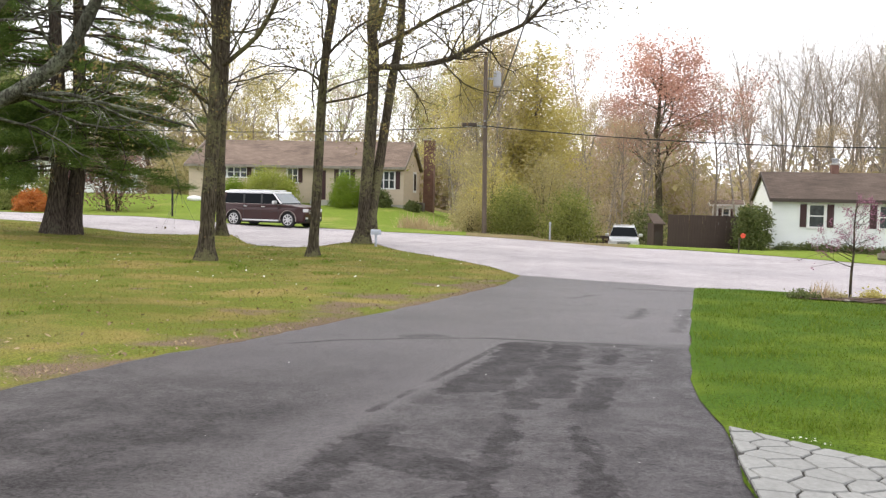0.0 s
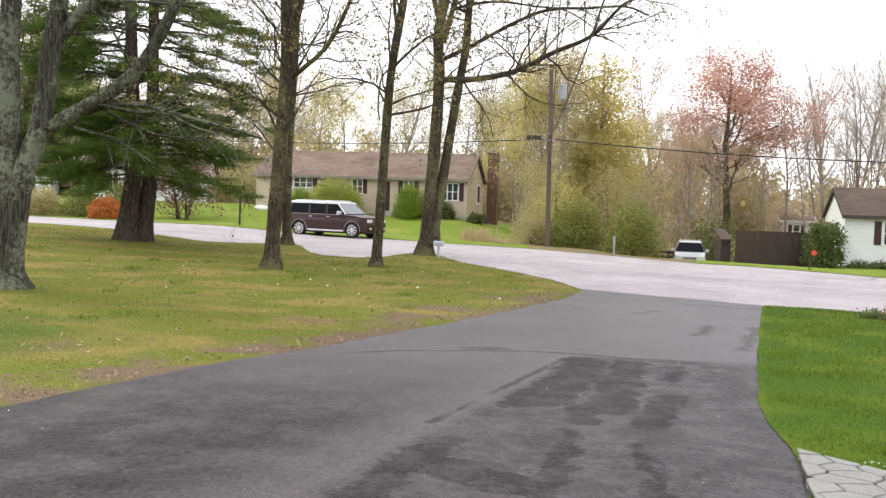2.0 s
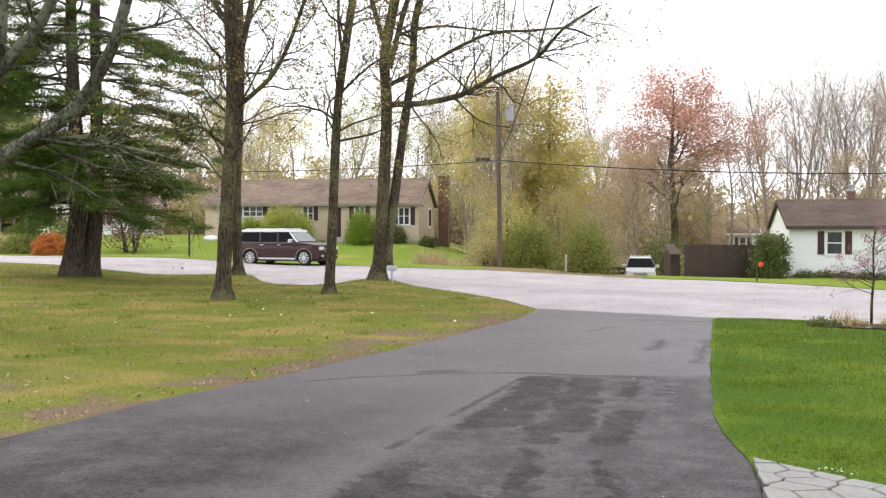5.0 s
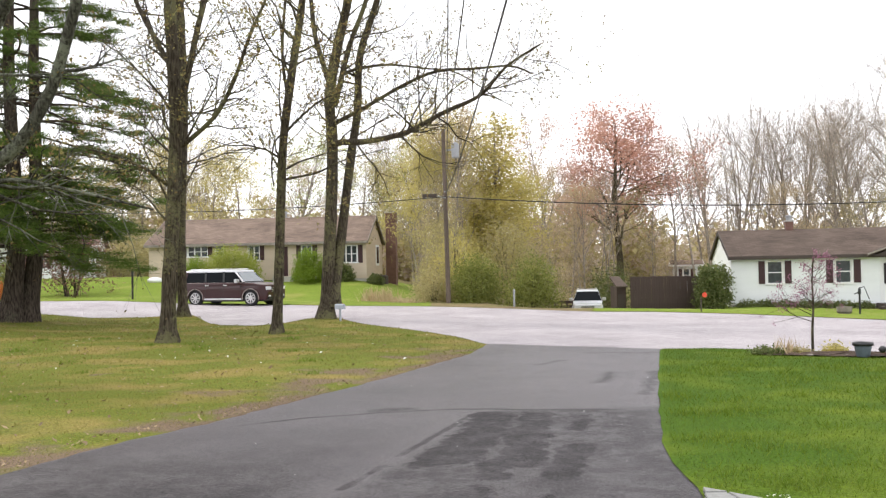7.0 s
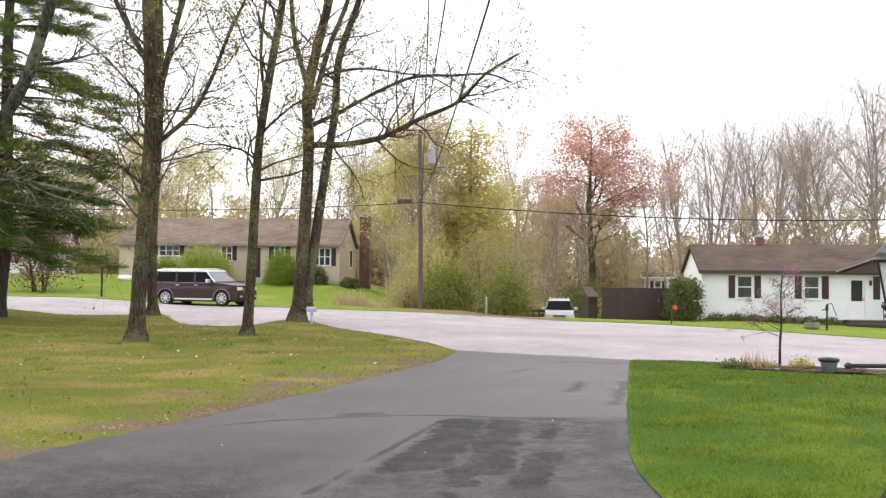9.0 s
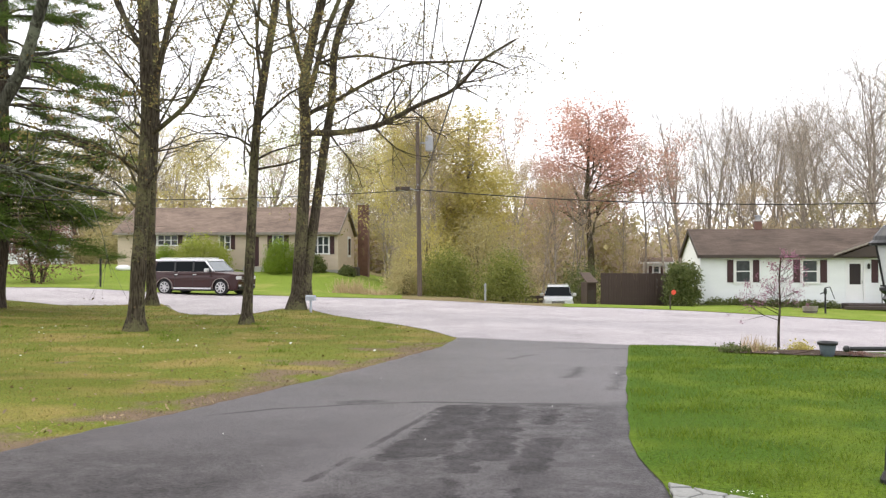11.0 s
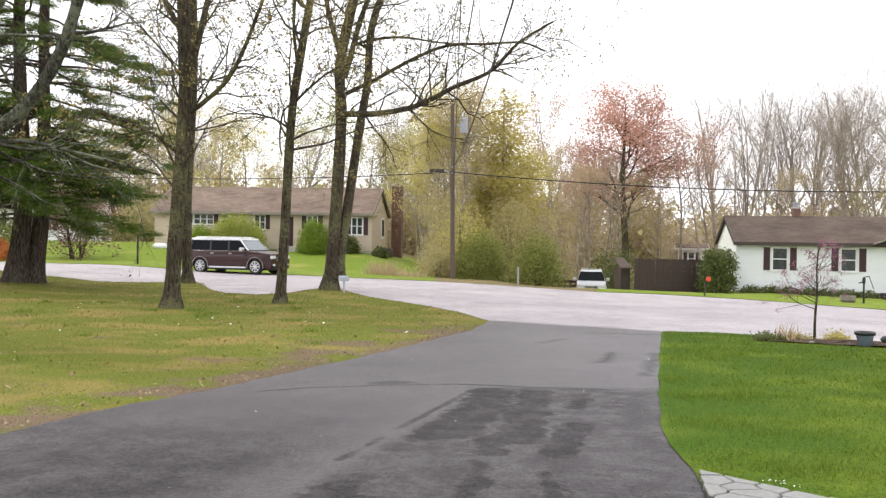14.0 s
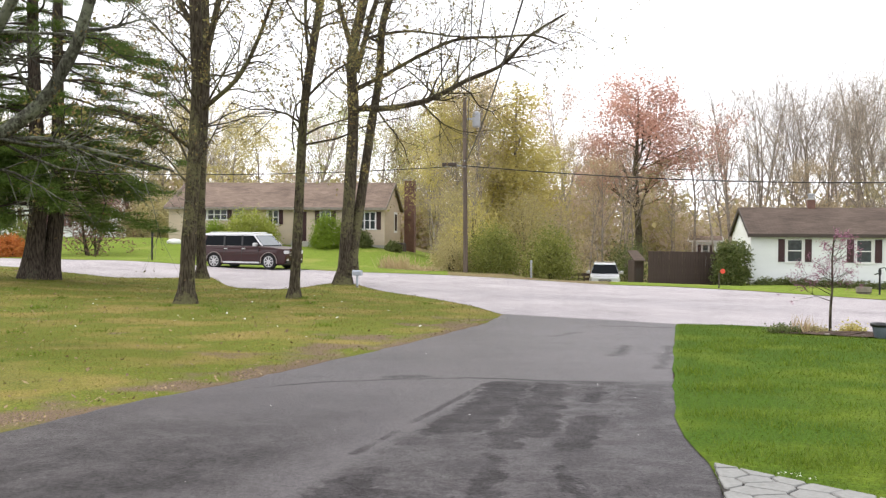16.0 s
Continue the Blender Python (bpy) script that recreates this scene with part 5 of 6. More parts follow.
def wagon(m, label, body_mat, roof_mat, L=4.66, Wd=1.92, Ht=1.71, wb=2.99, tumble=0.19, glass=None):
    """A boxy family car, its nose towards +x."""
    root = thing("car", m, label, "car")
    h, w, r = L / 2, Wd / 2, 0.37
    ax0, ax1 = -wb / 2 - 0.05, wb / 2 - 0.02
    low, belt, cowl = 0.26, 1.12, 1.08

    def arch(c):
        return [(c + (r + 0.06) * math.cos(radians(a)), r + (r + 0.06) * math.sin(radians(a))) for a in range(-16, 200, 18)]

    poly = [(-h + 0.08, 0.36), (-h, 0.55), (-h + 0.03, 0.95), (-h + 0.08, belt), (cowl - 0.1, belt - 0.01), (cowl + 0.5, belt - 0.05), (h - 0.35, belt - 0.12), (h - 0.06, 0.97), (h, 0.62), (h - 0.03, 0.4), (h - 0.1, low)]
    poly += arch(ax1) + [(0.2, low)] + arch(ax0) + [(-h + 0.2, 0.3)]
    bm = prism(poly, -w, w, 0.06)
    for v in bm.verts:
        f = max(0, (v.co.x - (h - 0.7)) / 0.7)
        v.co.y *= 1 - 0.12 * f * f
        if v.co.z > 0.8:
            v.co.y *= 1 - 0.05 * (v.co.z - 0.8) / 0.3
    body = part("body", bm, body_mat, root)
    part("underbody", box(-h + 0.3, h - 0.3, -w + 0.2, w - 0.2, 0.2, 0.9), BLACK, root)
    top = Ht - 0.06
    fx, rx = (cowl - 0.5, -h + 0.2)
    bm = bmesh.new()
    lo = [(-h + 0.09, belt - 0.01), (cowl + 0.04, belt - 0.02)]
    vs = []
    for y, q in ((w - 0.07, 0), (-(w - 0.07), 0)):
        vs += [bm.verts.new((x, y, zz)) for x, zz in lo]
    for y in (w - 0.19, -(w - tumble)):
        vs += [bm.verts.new((x, y, top)) for x in (rx, fx)]
    bmesh.ops.convex_hull(bm, input=vs)
    part("side_glass", bm, CARGLASS, root, "dark tinted glass")
    # the windscreen, just proud of the glass house
    bm = bmesh.new()
    n = Vector((top - belt, 0, cowl + 0.04 - fx)).normalized() * 0.006
    a = [Vector(p) + n for p in ((cowl + 0.01, w - 0.12, belt + 0.02), (cowl + 0.01, -w + 0.12, belt + 0.02), (fx + 0.05, -w + tumble + 0.07, top - 0.05), (fx + 0.05, w - tumble - 0.07, top - 0.05))]
    vs = [bm.verts.new(p) for p in a] + [bm.verts.new(p - n * 0.9) for p in a]
    bmesh.ops.convex_hull(bm, input=vs)
    part("windscreen", bm, glass or WINDSHIELD_SKY, root)
    part("roof", prism([(rx - 0.06, top - 0.07), (rx - 0.03, top + 0.03), (rx + 0.3, Ht), (fx - 0.3, Ht), (fx + 0.05, top + 0.03), (fx + 0.08, top - 0.05), (fx - 0.1, top - 0.07)], -(w - tumble + 0.025), w - tumble + 0.025, 0.04), roof_mat, root, "white painted roof")
    for s in (1, -1):
        for k, (x0, x1, xt0, xt1) in enumerate(((cowl + 0.05, cowl - 0.05, fx + 0.02, fx - 0.08), (0.05, -0.05, 0.0, -0.1), (-0.95, -1.05, -0.99, -1.09), (-h + 0.2, -h + 0.08, rx + 0.14, rx))):
            bm = bmesh.new()
            vs = []
            for yy in (0.0, 0.012):
                vs += [bm.verts.new((x0, s * (w - 0.068 + yy), belt)), bm.verts.new((x1, s * (w - 0.068 + yy), belt)), bm.verts.new((xt0, s * (w - tumble + 0.002 + yy), top)), bm.verts.new((xt1, s * (w - tumble + 0.002 + yy), top))]
            bmesh.ops.convex_hull(bm, input=vs)
            part("pillar", bm, roof_mat if k == 0 else body_mat if k == 3 else BLACK, root)
        part("roof_rail", rod((rx + 0.2, s * (w - tumble - 0.06), Ht + 0.03), (fx - 0.2, s * (w - tumble - 0.06), Ht + 0.03), 0.022), SILVER, root)
        mir = part("mirror", box(0.72, 0.9, s * (w - 0.02), s * (w + 0.2), belt - 0.04, belt + 0.14, bevel=0.04), SILVER, root)
        part("mirror_glass", box(0.71, 0.719, s * (w + 0.03), s * (w + 0.17), belt - 0.01, belt + 0.11), CARGLASS, mir)
        for x in (0.15, -0.85):
            part("door_handle", box(x - 0.12, x + 0.06, s * (w - 0.012), s * (w + 0.025), 0.95, 0.99, bevel=0.008), SILVER, root)
        for x in (0.95, 0.0, -0.98):
            part("door_seam", box(x - 0.006, x + 0.006, s * (w - 0.02), s * (w + 0.002), 0.36, 1.0), BLACK, root)
        part("sill_trim", box(ax0 + 0.5, ax1 - 0.5, s * (w - 0.02), s * (w + 0.015), low + 0.02, low + 0.1, bevel=0.01), SILVER, root, "pale sill strip")
        for c in (ax0, ax1):
            bm = bmesh.new()
            ring = []
            for a in range(-10, 191, 20):
                ca, sa = math.cos(radians(a)), math.sin(radians(a))
                ring.append([bm.verts.new((c + q * ca, s * yy, r + q * sa)) for q, yy in ((r + 0.05, w - 0.01), (r + 0.05, w + 0.012), (r + 0.085, w + 0.012), (r + 0.085, w - 0.01))])
            for p0, p1 in zip(ring, ring[1:]):
                for i in range(4):
                    bm.faces.new((p0[i], p0[(i + 1) % 4], p1[(i + 1) % 4], p1[i]))
            bmesh.ops.recalc_face_normals(bm, faces=bm.faces)
            part("arch_trim", bm, body_mat if tumble > 0.2 else BRONZE, root)
        part("headlight", box(h - 0.28, h - 0.015, s * (w - 0.5), s * (w - 0.1), 0.74, 0.9, bevel=0.03), LAMPLENS, root)
        part("tail_light", box(-h + 0.005, -h + 0.2, s * (w - 0.16), s * (w + 0.004), 0.8, 1.05, bevel=0.02), REDSIGN, root)
        part("fog_light", box(h - 0.12, h + 0.006, s * (w - 0.42), s * (w - 0.24), 0.42, 0.5, bevel=0.02), LAMPLENS, root)
    part("grille", box(h - 0.06, h + 0.012, -w + 0.5, w - 0.5, 0.6, 0.86, bevel=0.02), BLACK, root)
    for q in (0.67, 0.74, 0.81):
        part("grille_bar", box(h - 0.02, h + 0.022, -w + 0.48, w - 0.48, q - 0.012, q + 0.012), SILVER, root)
    part("bumper", box(h - 0.08, h + 0.02, -w + 0.2, w - 0.2, 0.3, 0.42, bevel=0.02), BLACK, root)
    part("number_plate", box(h + 0.012, h + 0.024, -0.25, 0.25, 0.46, 0.57), TRIM_WHITE, root)
    for c in (ax0, ax1):
        wheel(root, c, w - 0.12, r, 1)
        wheel(root, c, -w + 0.12, r, -1)
    return root


car_turn = -21.5
ca, cb = math.cos(radians(car_turn)), math.sin(radians(car_turn))
cx, cy = -7.27 - 1.47 * ca - 0.84 * cb, 43.28 - 1.47 * cb + 0.84 * ca
wagon(Matrix.Translation((cx, cy, ground_z(cx, cy) + 0.008)) @ Matrix.Rotation(radians(car_turn), 4, "Z"), "dark maroon boxy wagon with a white roof parked by the road", MAROON, WHITE_PAINT)
vx, vy = 10.65, 53.6
wagon(Matrix.Translation((vx, vy, ground_z(vx, vy) + 0.03)) @ Matrix.Rotation(radians(-101), 4, "Z"), "white minivan parked down the side street", WHITE_PAINT, WHITE_PAINT, 4.6, 1.72, 1.72, 2.75, 0.27, CARGLASS)


# ---- street furniture ----
def utility_pole():
    x, y = 2.06, 44.9
    z0 = ground_z(x, y)
    root = thing("utility_pole", Matrix.Translation((x, y, z0)), "weathered wooden utility pole with a transformer and a street light", "utility pole")
    top = (-0.12, 0, 8.4 - z0)
    part("pole", rod((0, 0, -0.3), top, 0.12, 0.09, 14), WOOD_POLE, root)
    t = part("transformer", lathe([(0.16, 0), (0.19, 0.05), (0.19, 0.66), (0.16, 0.74), (0.05, 0.78)], 16), GALV, root, "pale grey transformer can")
    t.location = (0.46, -0.1, 6.95 - z0)
    part("bracket", box(0.0, 0.3, -0.13, -0.07, 7.3 - z0, 7.4 - z0), GALV, root)
    for k in range(2):
        b = part("bushing", lathe([(0.03, 0), (0.05, 0.06), (0.03, 0.12), (0.04, 0.2)], 8), TRIM_WHITE, root)
        b.location = (0.38 + 0.16 * k, -0.1, 7.8 - z0)
    part("lamp_arm", rod((-0.05, -0.1, 5.0 - z0), (-0.75, -0.25, 5.15 - z0), 0.03), GALV, root)
    head = part("lamp_head", box(-1.2, -0.5, -0.45, -0.1, 5.0 - z0, 5.18 - z0, bevel=0.06), DARK_TRIM, root, "dark street light head")
    part("lens", box(-1.08, -0.72, -0.38, -0.16, 4.99 - z0, 5.02 - z0), LAMPLENS, head)
    part("insulator", rod((-0.1, 0, 5.3 - z0), (-0.1, -0.25, 5.3 - z0), 0.04), GALV, root)
    return x, y


def wire(a, b, sag, r, label, n=28):
    a, b = Vector(a), Vector(b)
    w = Wood()
    pts = [a.lerp(b, i / n) - Vector((0, 0, sag * 4 * (i / n) * (1 - i / n))) for i in range(n + 1)]
    w.tube(pts, [r] * (n + 1), 5)
    tagged(soup("cable", w.v, w.f, BLACK, None, label, True), "", "cable", "overhead cables")


utility_pole()
wire((1.96, 44.7, 5.05), (-42, 58, 7.2), 1.1, 0.022, "black overhead cable along the road")
wire((1.96, 44.7, 5.05), (36, 39.5, 4.9), 0.75, 0.026, "black overhead cable along the road")
wire((2.0, 44.7, 8.2), (1.25, 12.0, 8.2), 0.5, 0.02, "black service cable crossing over the driveway")
wire((2.05, 44.7, 5.3), (2.1, 12.0, 7.6), 0.5, 0.024, "twisted black service cable crossing over the driveway")
wire((2.05, 44.7, 5.2), (0.7, 12.0, 8.6), 0.45, 0.016, "thin black service cable crossing over the driveway")


def mailbox():
    x, y = -2.2, 30.3
    root = thing("mailbox", Matrix.Translation((x, y, ground_z(x, y))) @ Matrix.Rotation(radians(70), 4, "Z") @ Matrix.Diagonal((0.8, 0.8, 0.85, 1)), "pale blue-grey mailbox on a short post at the road", "mailbox")
    part("post", box(-0.04, 0.04, -0.04, 0.04, -0.1, 0.46, bevel=0.008), POSTGREY, root)
    bm = prism([(-0.09, 0.46), (-0.09, 0.58)] + [(0.09 * -math.cos(radians(a)), 0.58 + 0.09 * math.sin(radians(a))) for a in range(20, 180, 20)] + [(0.09, 0.58), (0.09, 0.46)], -0.2, 0.2, 0.006)
    part("box", bm, POSTGREY, root)
    part("flag", box(0.095, 0.105, -0.1, -0.06, 0.5, 0.68), REDSIGN, root)


mailbox()


def lamp_post():
    x, y = 3.66, 6.28
    z0 = ground_z(x, y)
    root = thing("lamp_post", Matrix.Translation((x, y, z0)), "black garden lamp post with a glass lantern and a ladder bar", "lamp post")
    part("base", lathe([(0.09, -0.05), (0.09, 0.06), (0.06, 0.12), (0.05, 0.3)], 16), BLACK, root)
    part("post", rod((0, 0, 0), (0, 0, 1.36), 0.036, 0.034, 18), BLACK, root)
    part("ladder_bar", rod((-0.31, 0.02, 0.985), (0.31, -0.02, 0.985), 0.016, sides=12), BLACK, root)
    for s in (-1, 1):
        e = part("knob", lathe([(0.012, 0), (0.024, 0.01), (0.024, 0.03), (0.01, 0.045)], 10), BLACK, root)
        e.matrix_basis = Matrix.Translation((s * 0.31, -s * 0.02, 0.985)) @ Matrix.Rotation(radians(90 * s), 4, "Y")
    part("collar", lathe([(0.036, 1.3), (0.07, 1.34), (0.05, 1.37), (0.085, 1.4), (0.085, 1.42), (0.05, 1.44)], 18), BLACK, root)
    g = part("lantern", lathe([(0.06, 1.44), (0.115, 1.72), (0.11, 1.725)], 6), FROST, root, "clear lantern glass")
    for k in range(6):
        a = math.pi * 2 * k / 6
        part("lantern_bar", rod((0.062 * math.cos(a), 0.062 * math.sin(a), 1.43), (0.119 * math.cos(a), 0.119 * math.sin(a), 1.73), 0.008, sides=6), BLACK, g)
    part("lantern_roof", lathe([(0.15, 1.72), (0.155, 1.74), (0.13, 1.76), (0.12, 1.79), (0.07, 1.85), (0.03, 1.88), (0.015, 1.93), (0.022, 1.95), (0.005, 1.98)], 18), BLACK, root)


lamp_post()


def stockade_fence():
    a, b = Vector((10.75, 43.6)), Vector((15.3, 44.4))
    n = 34
    root = thing("fence", Matrix.Translation((a.x, a.y, ground_z(a.x, a.y))), "tall dark-stained board fence", "fence")
    d = (b - a) / n
    turn = math.atan2(d.y, d.x)
    me = None
    for k in range(n):
        p = d * k
        if me is None:
            ob = part("board", box(0, d.length * 0.94, -0.012, 0.012, -0.3, 1.7, bevel=0.004), FENCE, root)
            me = ob.data
        else:
            ob = new("board", me)
            ob.parent = root
        ob.location = (p.x, p.y, -0.001 * k + random.uniform(-0.012, 0.012))
        ob.rotation_euler = (random.uniform(-0.01, 0.01), 0, turn)
    for q in (0.3, 1.2):
        r = part("rail", box(0, (b - a).length, 0.014, 0.07, q, q + 0.08), FENCE, root)
        r.rotation_euler = (0, 0, turn)


def shed():
    x, y = 10.28, 44.4
    root = thing("shed", Matrix.Translation((x, y, ground_z(x, y))) @ Matrix.Diagonal((0.72, 1, 1, 1)), "small dark shed with a brown lean-to roof", "shed")
    part("wall", box(0, 0.62, 0, 1.4, -0.2, 1.28), FENCE, root)
    bm = bmesh.new()
    vs = [bm.verts.new(p) for p in ((-0.08, -0.15, 1.24), (0.72, -0.15, 1.24), (-0.02, 1.5, 1.68), (0.66, 1.5, 1.68), (-0.08, -0.15, 1.3), (0.72, -0.15, 1.3), (-0.02, 1.5, 1.76), (0.66, 1.5, 1.76))]
    bmesh.ops.convex_hull(bm, input=vs)
    part("roof", bm, ROOF_BROWN, root)
    part("door", box(0.08, 0.52, -0.03, -0.002, 0.0, 0.9), DARK_TRIM, root)


stockade_fence()
shed()


def low_rail_fence():
    x, y = 8.7, 53.5
    root = thing("rail_fence", Matrix.Translation((x, y, ground_z(x, y))), "low dark wooden rail fence down the side street", "fence")
    for k in range(6):
        part("post", box(k * 0.34, k * 0.34 + 0.09, 0, 0.09, -0.4, 1.05, bevel=0.01), FENCE, root)
    for q in (0.35, 0.62, 0.88):
        part("rail", box(-0.05, 1.85, -0.03, -0.002, q, q + 0.16), FENCE, root)


low_rail_fence()


def yard_sign():
    x, y = 12.0, 36.9
    root = thing("yard_sign", Matrix.Translation((x, y, ground_z(x, y))), "small red-orange marker sign on a dark stake", "sign")
    part("stake", box(-0.02, 0.02, -0.02, 0.02, -0.1, 0.62), DARK_TRIM, root)
    part("panel", lathe([(0.1, -0.012), (0.11, 0.0), (0.1, 0.012)], 8), REDSIGN, root).matrix_basis = Matrix.Translation((0.14, -0.03, 0.72)) @ Matrix.Rotation(radians(90), 4, "X")


yard_sign()


def hand_pump():
    x, y = 18.3, 36.3
    root = thing("hand_pump", Matrix.Translation((x, y, ground_z(x, y))), "black cast iron hand pump on the lawn", "pump")
    part("column", lathe([(0.06, 0), (0.04, 0.06), (0.035, 0.8), (0.06, 0.85), (0.06, 1.02), (0.02, 1.1)], 12), BLACK, root)
    part("spout", rod((0, 0, 0.9), (-0.22, -0.02, 0.84), 0.025), BLACK, root)
    part("handle", rod((0, 0, 1.08), (0.2, 0, 1.12), 0.018), BLACK, root)
    part("handle", rod((0.2, 0, 1.12), (0.4, 0, 0.62), 0.016), BLACK, root)
    x, y = 17.75, 36.5
    root = thing("barrel_planter", Matrix.Translation((x, y, ground_z(x, y))), "weathered half-barrel planter on the lawn", "planter")
    part("tub", lathe([(0.24, 0), (0.29, 0.12), (0.31, 0.3), (0.27, 0.3), (0.26, 0.2)], 20), BARREL, root)
    part("hoop", lathe([(0.285, 0.08), (0.297, 0.08), (0.302, 0.11), (0.29, 0.11)], 20), DARK_TRIM, root)
    part("soil", lathe([(0.25, 0.2), (0.25, 0.24), (0.1, 0.27)], 16), SOIL, root)


hand_pump()


def marker_post(x, y, h, mat, label, r=0.05):
    root = thing("marker_post", Matrix.Translation((x, y, ground_z(x, y))), label, "post")
    part("post", lathe([(r, -0.1), (r, h - 0.1), (r * 1.3, h - 0.08), (r * 1.1, h), (r * 0.3, h + 0.04)], 12), mat, root)
    part("collar", lathe([(r * 1.25, h * 0.6), (r * 1.3, h * 0.62), (r * 1.25, h * 0.66)], 12), mat, root)


marker_post(-14.0, 47.4, 1.45, BLACK, "thin black post at the edge of the far lawn")
marker_post(4.9, 41.6, 0.8, GALV, "thin grey marker post at the side street", 0.045)


# ---- shrubs and small plants ----
def shrub(name, x, y, wide, high, leaf, count, size, label, seed, dome=0.5, z=None, stems=14, weep=0.0):
    """A bush of stems carrying leaf sprays in an uneven mound."""
    rng, rs = random.Random(seed), np.random.RandomState(seed)
    z0 = ground_z(x, y) if z is None else z
    root = thing(name, Matrix.Translation((x, y, z0)), label, "shrub")
    w = Wood()
    tips = []
    for k in range(stems):
        a, q = rng.uniform(0, 6.28), rng.uniform(0.1, 1.0)
        e = Vector((math.cos(a) * wide / 2 * q * 0.85, math.sin(a) * wide / 2 * q * 0.85, high * (1 - 0.45 * q * q) * rng.uniform(0.75, 0.95)))
        w.tube([Vector((math.cos(a) * 0.08, math.sin(a) * 0.08, -0.05)), e * 0.5 + Vector((0, 0, high * 0.1)), e], [0.025, 0.016, 0.006], 4)
    soup("stems", w.v, w.f, BARK, root, "", True)
    n = 90
    for k in range(n):
        a, u = rng.uniform(0, 6.28), math.sqrt(rng.random())
        top = high * max(0.02, 1 - u * u) ** dome * rng.uniform(0.86, 1.06)
        for hgt in (top, top * rng.uniform(0.35, 0.9), top * rng.uniform(0.1, 0.6)):
            tips.append((math.cos(a) * u * wide / 2, math.sin(a) * u * wide / 2, max(0.08, hgt)))
    loose = name == "thicket_bush"
    v, f = leaves(tips, int(count * 1.5) if loose else count, (0.14 if loose else 0.075) * min(wide, high) + 0.03, size * 0.72 if loose else size, seed, 1.0 + weep)
    soup("foliage", v, f, leaf, root)
    return root


shrub("round_shrub", -5.95, 56.9, 2.0, 1.9, LEAF_BRIGHT, 12000, 0.045, "clipped round bright green shrub before the tan house", 51)
shrub("weeping_shrub", -10.8, 57.1, 3.6, 2.0, LEAF_SPRING, 18000, 0.05, "broad domed yellow-green weeping shrub", 52, weep=0.6)
shrub("round_shrub", -13.1, 57.4, 1.6, 1.45, LEAF_BRIGHT, 8000, 0.045, "small rounded green shrub before the tan house", 53)
shrub("low_shrub", -3.9, 57.2, 1.3, 1.0, LEAF_DARK, 2400, 0.07, "low dark green shrub at the corner of the tan house", 54)
shrub("low_shrub", -1.9, 56.8, 1.0, 0.6, LEAF_DARK, 1500, 0.06, "low dark shrub by the side of the tan house", 55)
shrub("ivy_bush", 14.6, 43.0, 1.5, 2.0, LEAF_DARK, 9000, 0.06, "dense dark green bush at the corner of the white house", 56, dome=0.2)
for k in range(7):                                                          # low planting along the footing of the white house
    q = 0.7 + 0.85 * k
    shrub("footing_plant", 15.64 + q * 0.976 - 0.4 * 0.218, 43.47 - q * 0.218 - 0.4 * 0.976, 1.1, 0.34, LEAF_DARK, 900, 0.045, "low dark green plants along the footing of the house", 120 + k, stems=5)
shrub("thicket_bush", 3.45, 46.2, 2.5, 2.1, LEAF_DEEP, 9000, 0.07, "dense dark green bush beside the utility pole", 57)
shrub("thicket_bush", 6.05, 43.6, 2.1, 2.3, LEAF_DEEP, 6500, 0.07, "rounded green bush at the corner of the side street", 58)
shrub("thicket_bush", 2.6, 48.5, 2.6, 3.6, LEAF_GOLD, 3400, 0.08, "tall loose yellow-green bush behind the utility pole", 59)
shrub("thicket_bush", 1.6, 49.2, 2.0, 2.6, LEAF_OLIVE, 2600, 0.08, "loose olive bush beside the tan house", 60)
shrub("thicket_bush", 5.6, 50.5, 3.0, 4.6, LEAF_OLIVE, 6000, 0.085, "tall tangled olive bush", 61)
shrub("thicket_bush", 9.0, 60.0, 3.4, 3.2, LEAF_OLIVE, 5000, 0.085, "tangled olive bush down the side street", 62)
shrub("thicket_bush", 13.2, 58.0, 3.4, 3.0, LEAF_DARK, 5000, 0.085, "dark tangled bush behind the fence", 63)
shrub("thicket_bush", 1.4, 46.6, 1.8, 1.5, LEAF_OLIVE, 2600, 0.07, "low olive bush beside the utility pole", 64)
shrub("azalea", -21.9, 48.9, 1.9, 1.1, LEAF_ORANGE, 4200, 0.06, "rounded bright orange shrub beside the road", 65)
shrub("hedge_bush", -24.6, 51.5, 2.2, 1.6, LEAF_GREEN, 4200, 0.075, "yellow-green hedge bush beside the road", 66)
shrub("hedge_bush", -22.6, 52.4, 2.4, 1.9, LEAF_GREEN, 4600, 0.075, "yellow-green hedge bush behind the orange shrub", 67)
shrub("hedge_bush", -27.2, 52.0, 2.6, 1.5, LEAF_OLIVE, 4200, 0.075, "loose olive hedge bush beside the road", 68)
shrub("hedge_bush", -34.5, 55.0, 4.5, 1.1, LEAF_DARK, 5200, 0.08, "low dark hedge before the white house", 69)
shrub("hedge_bush", -12.6, 63.0, 3.2, 2.4, LEAF_DARK, 4800, 0.08, "dark shrub in the yard beside the tan house", 70)
shrub("hedge_bush", -20.0, 70.0, 6.0, 3.0, LEAF_OLIVE, 7000, 0.1, "olive hedge at the back of the yard", 71)
shrub("hedge_bush", -27.0, 72.0, 6.0, 3.2, LEAF_OLIVE, 7000, 0.1, "olive hedge at the back of the yard", 72)
maple = wood_tree("weeping_maple", 81, 3.3, "spreading ornamental maple in maroon leaf", LEAF_MAROON, 5200, 0.06, 0.16, stems=5, kids=(5, 4, 4), lean=(40, 75), clear=0.1, r=0.14, mat=BARK, up=0.02, reach=0.55)
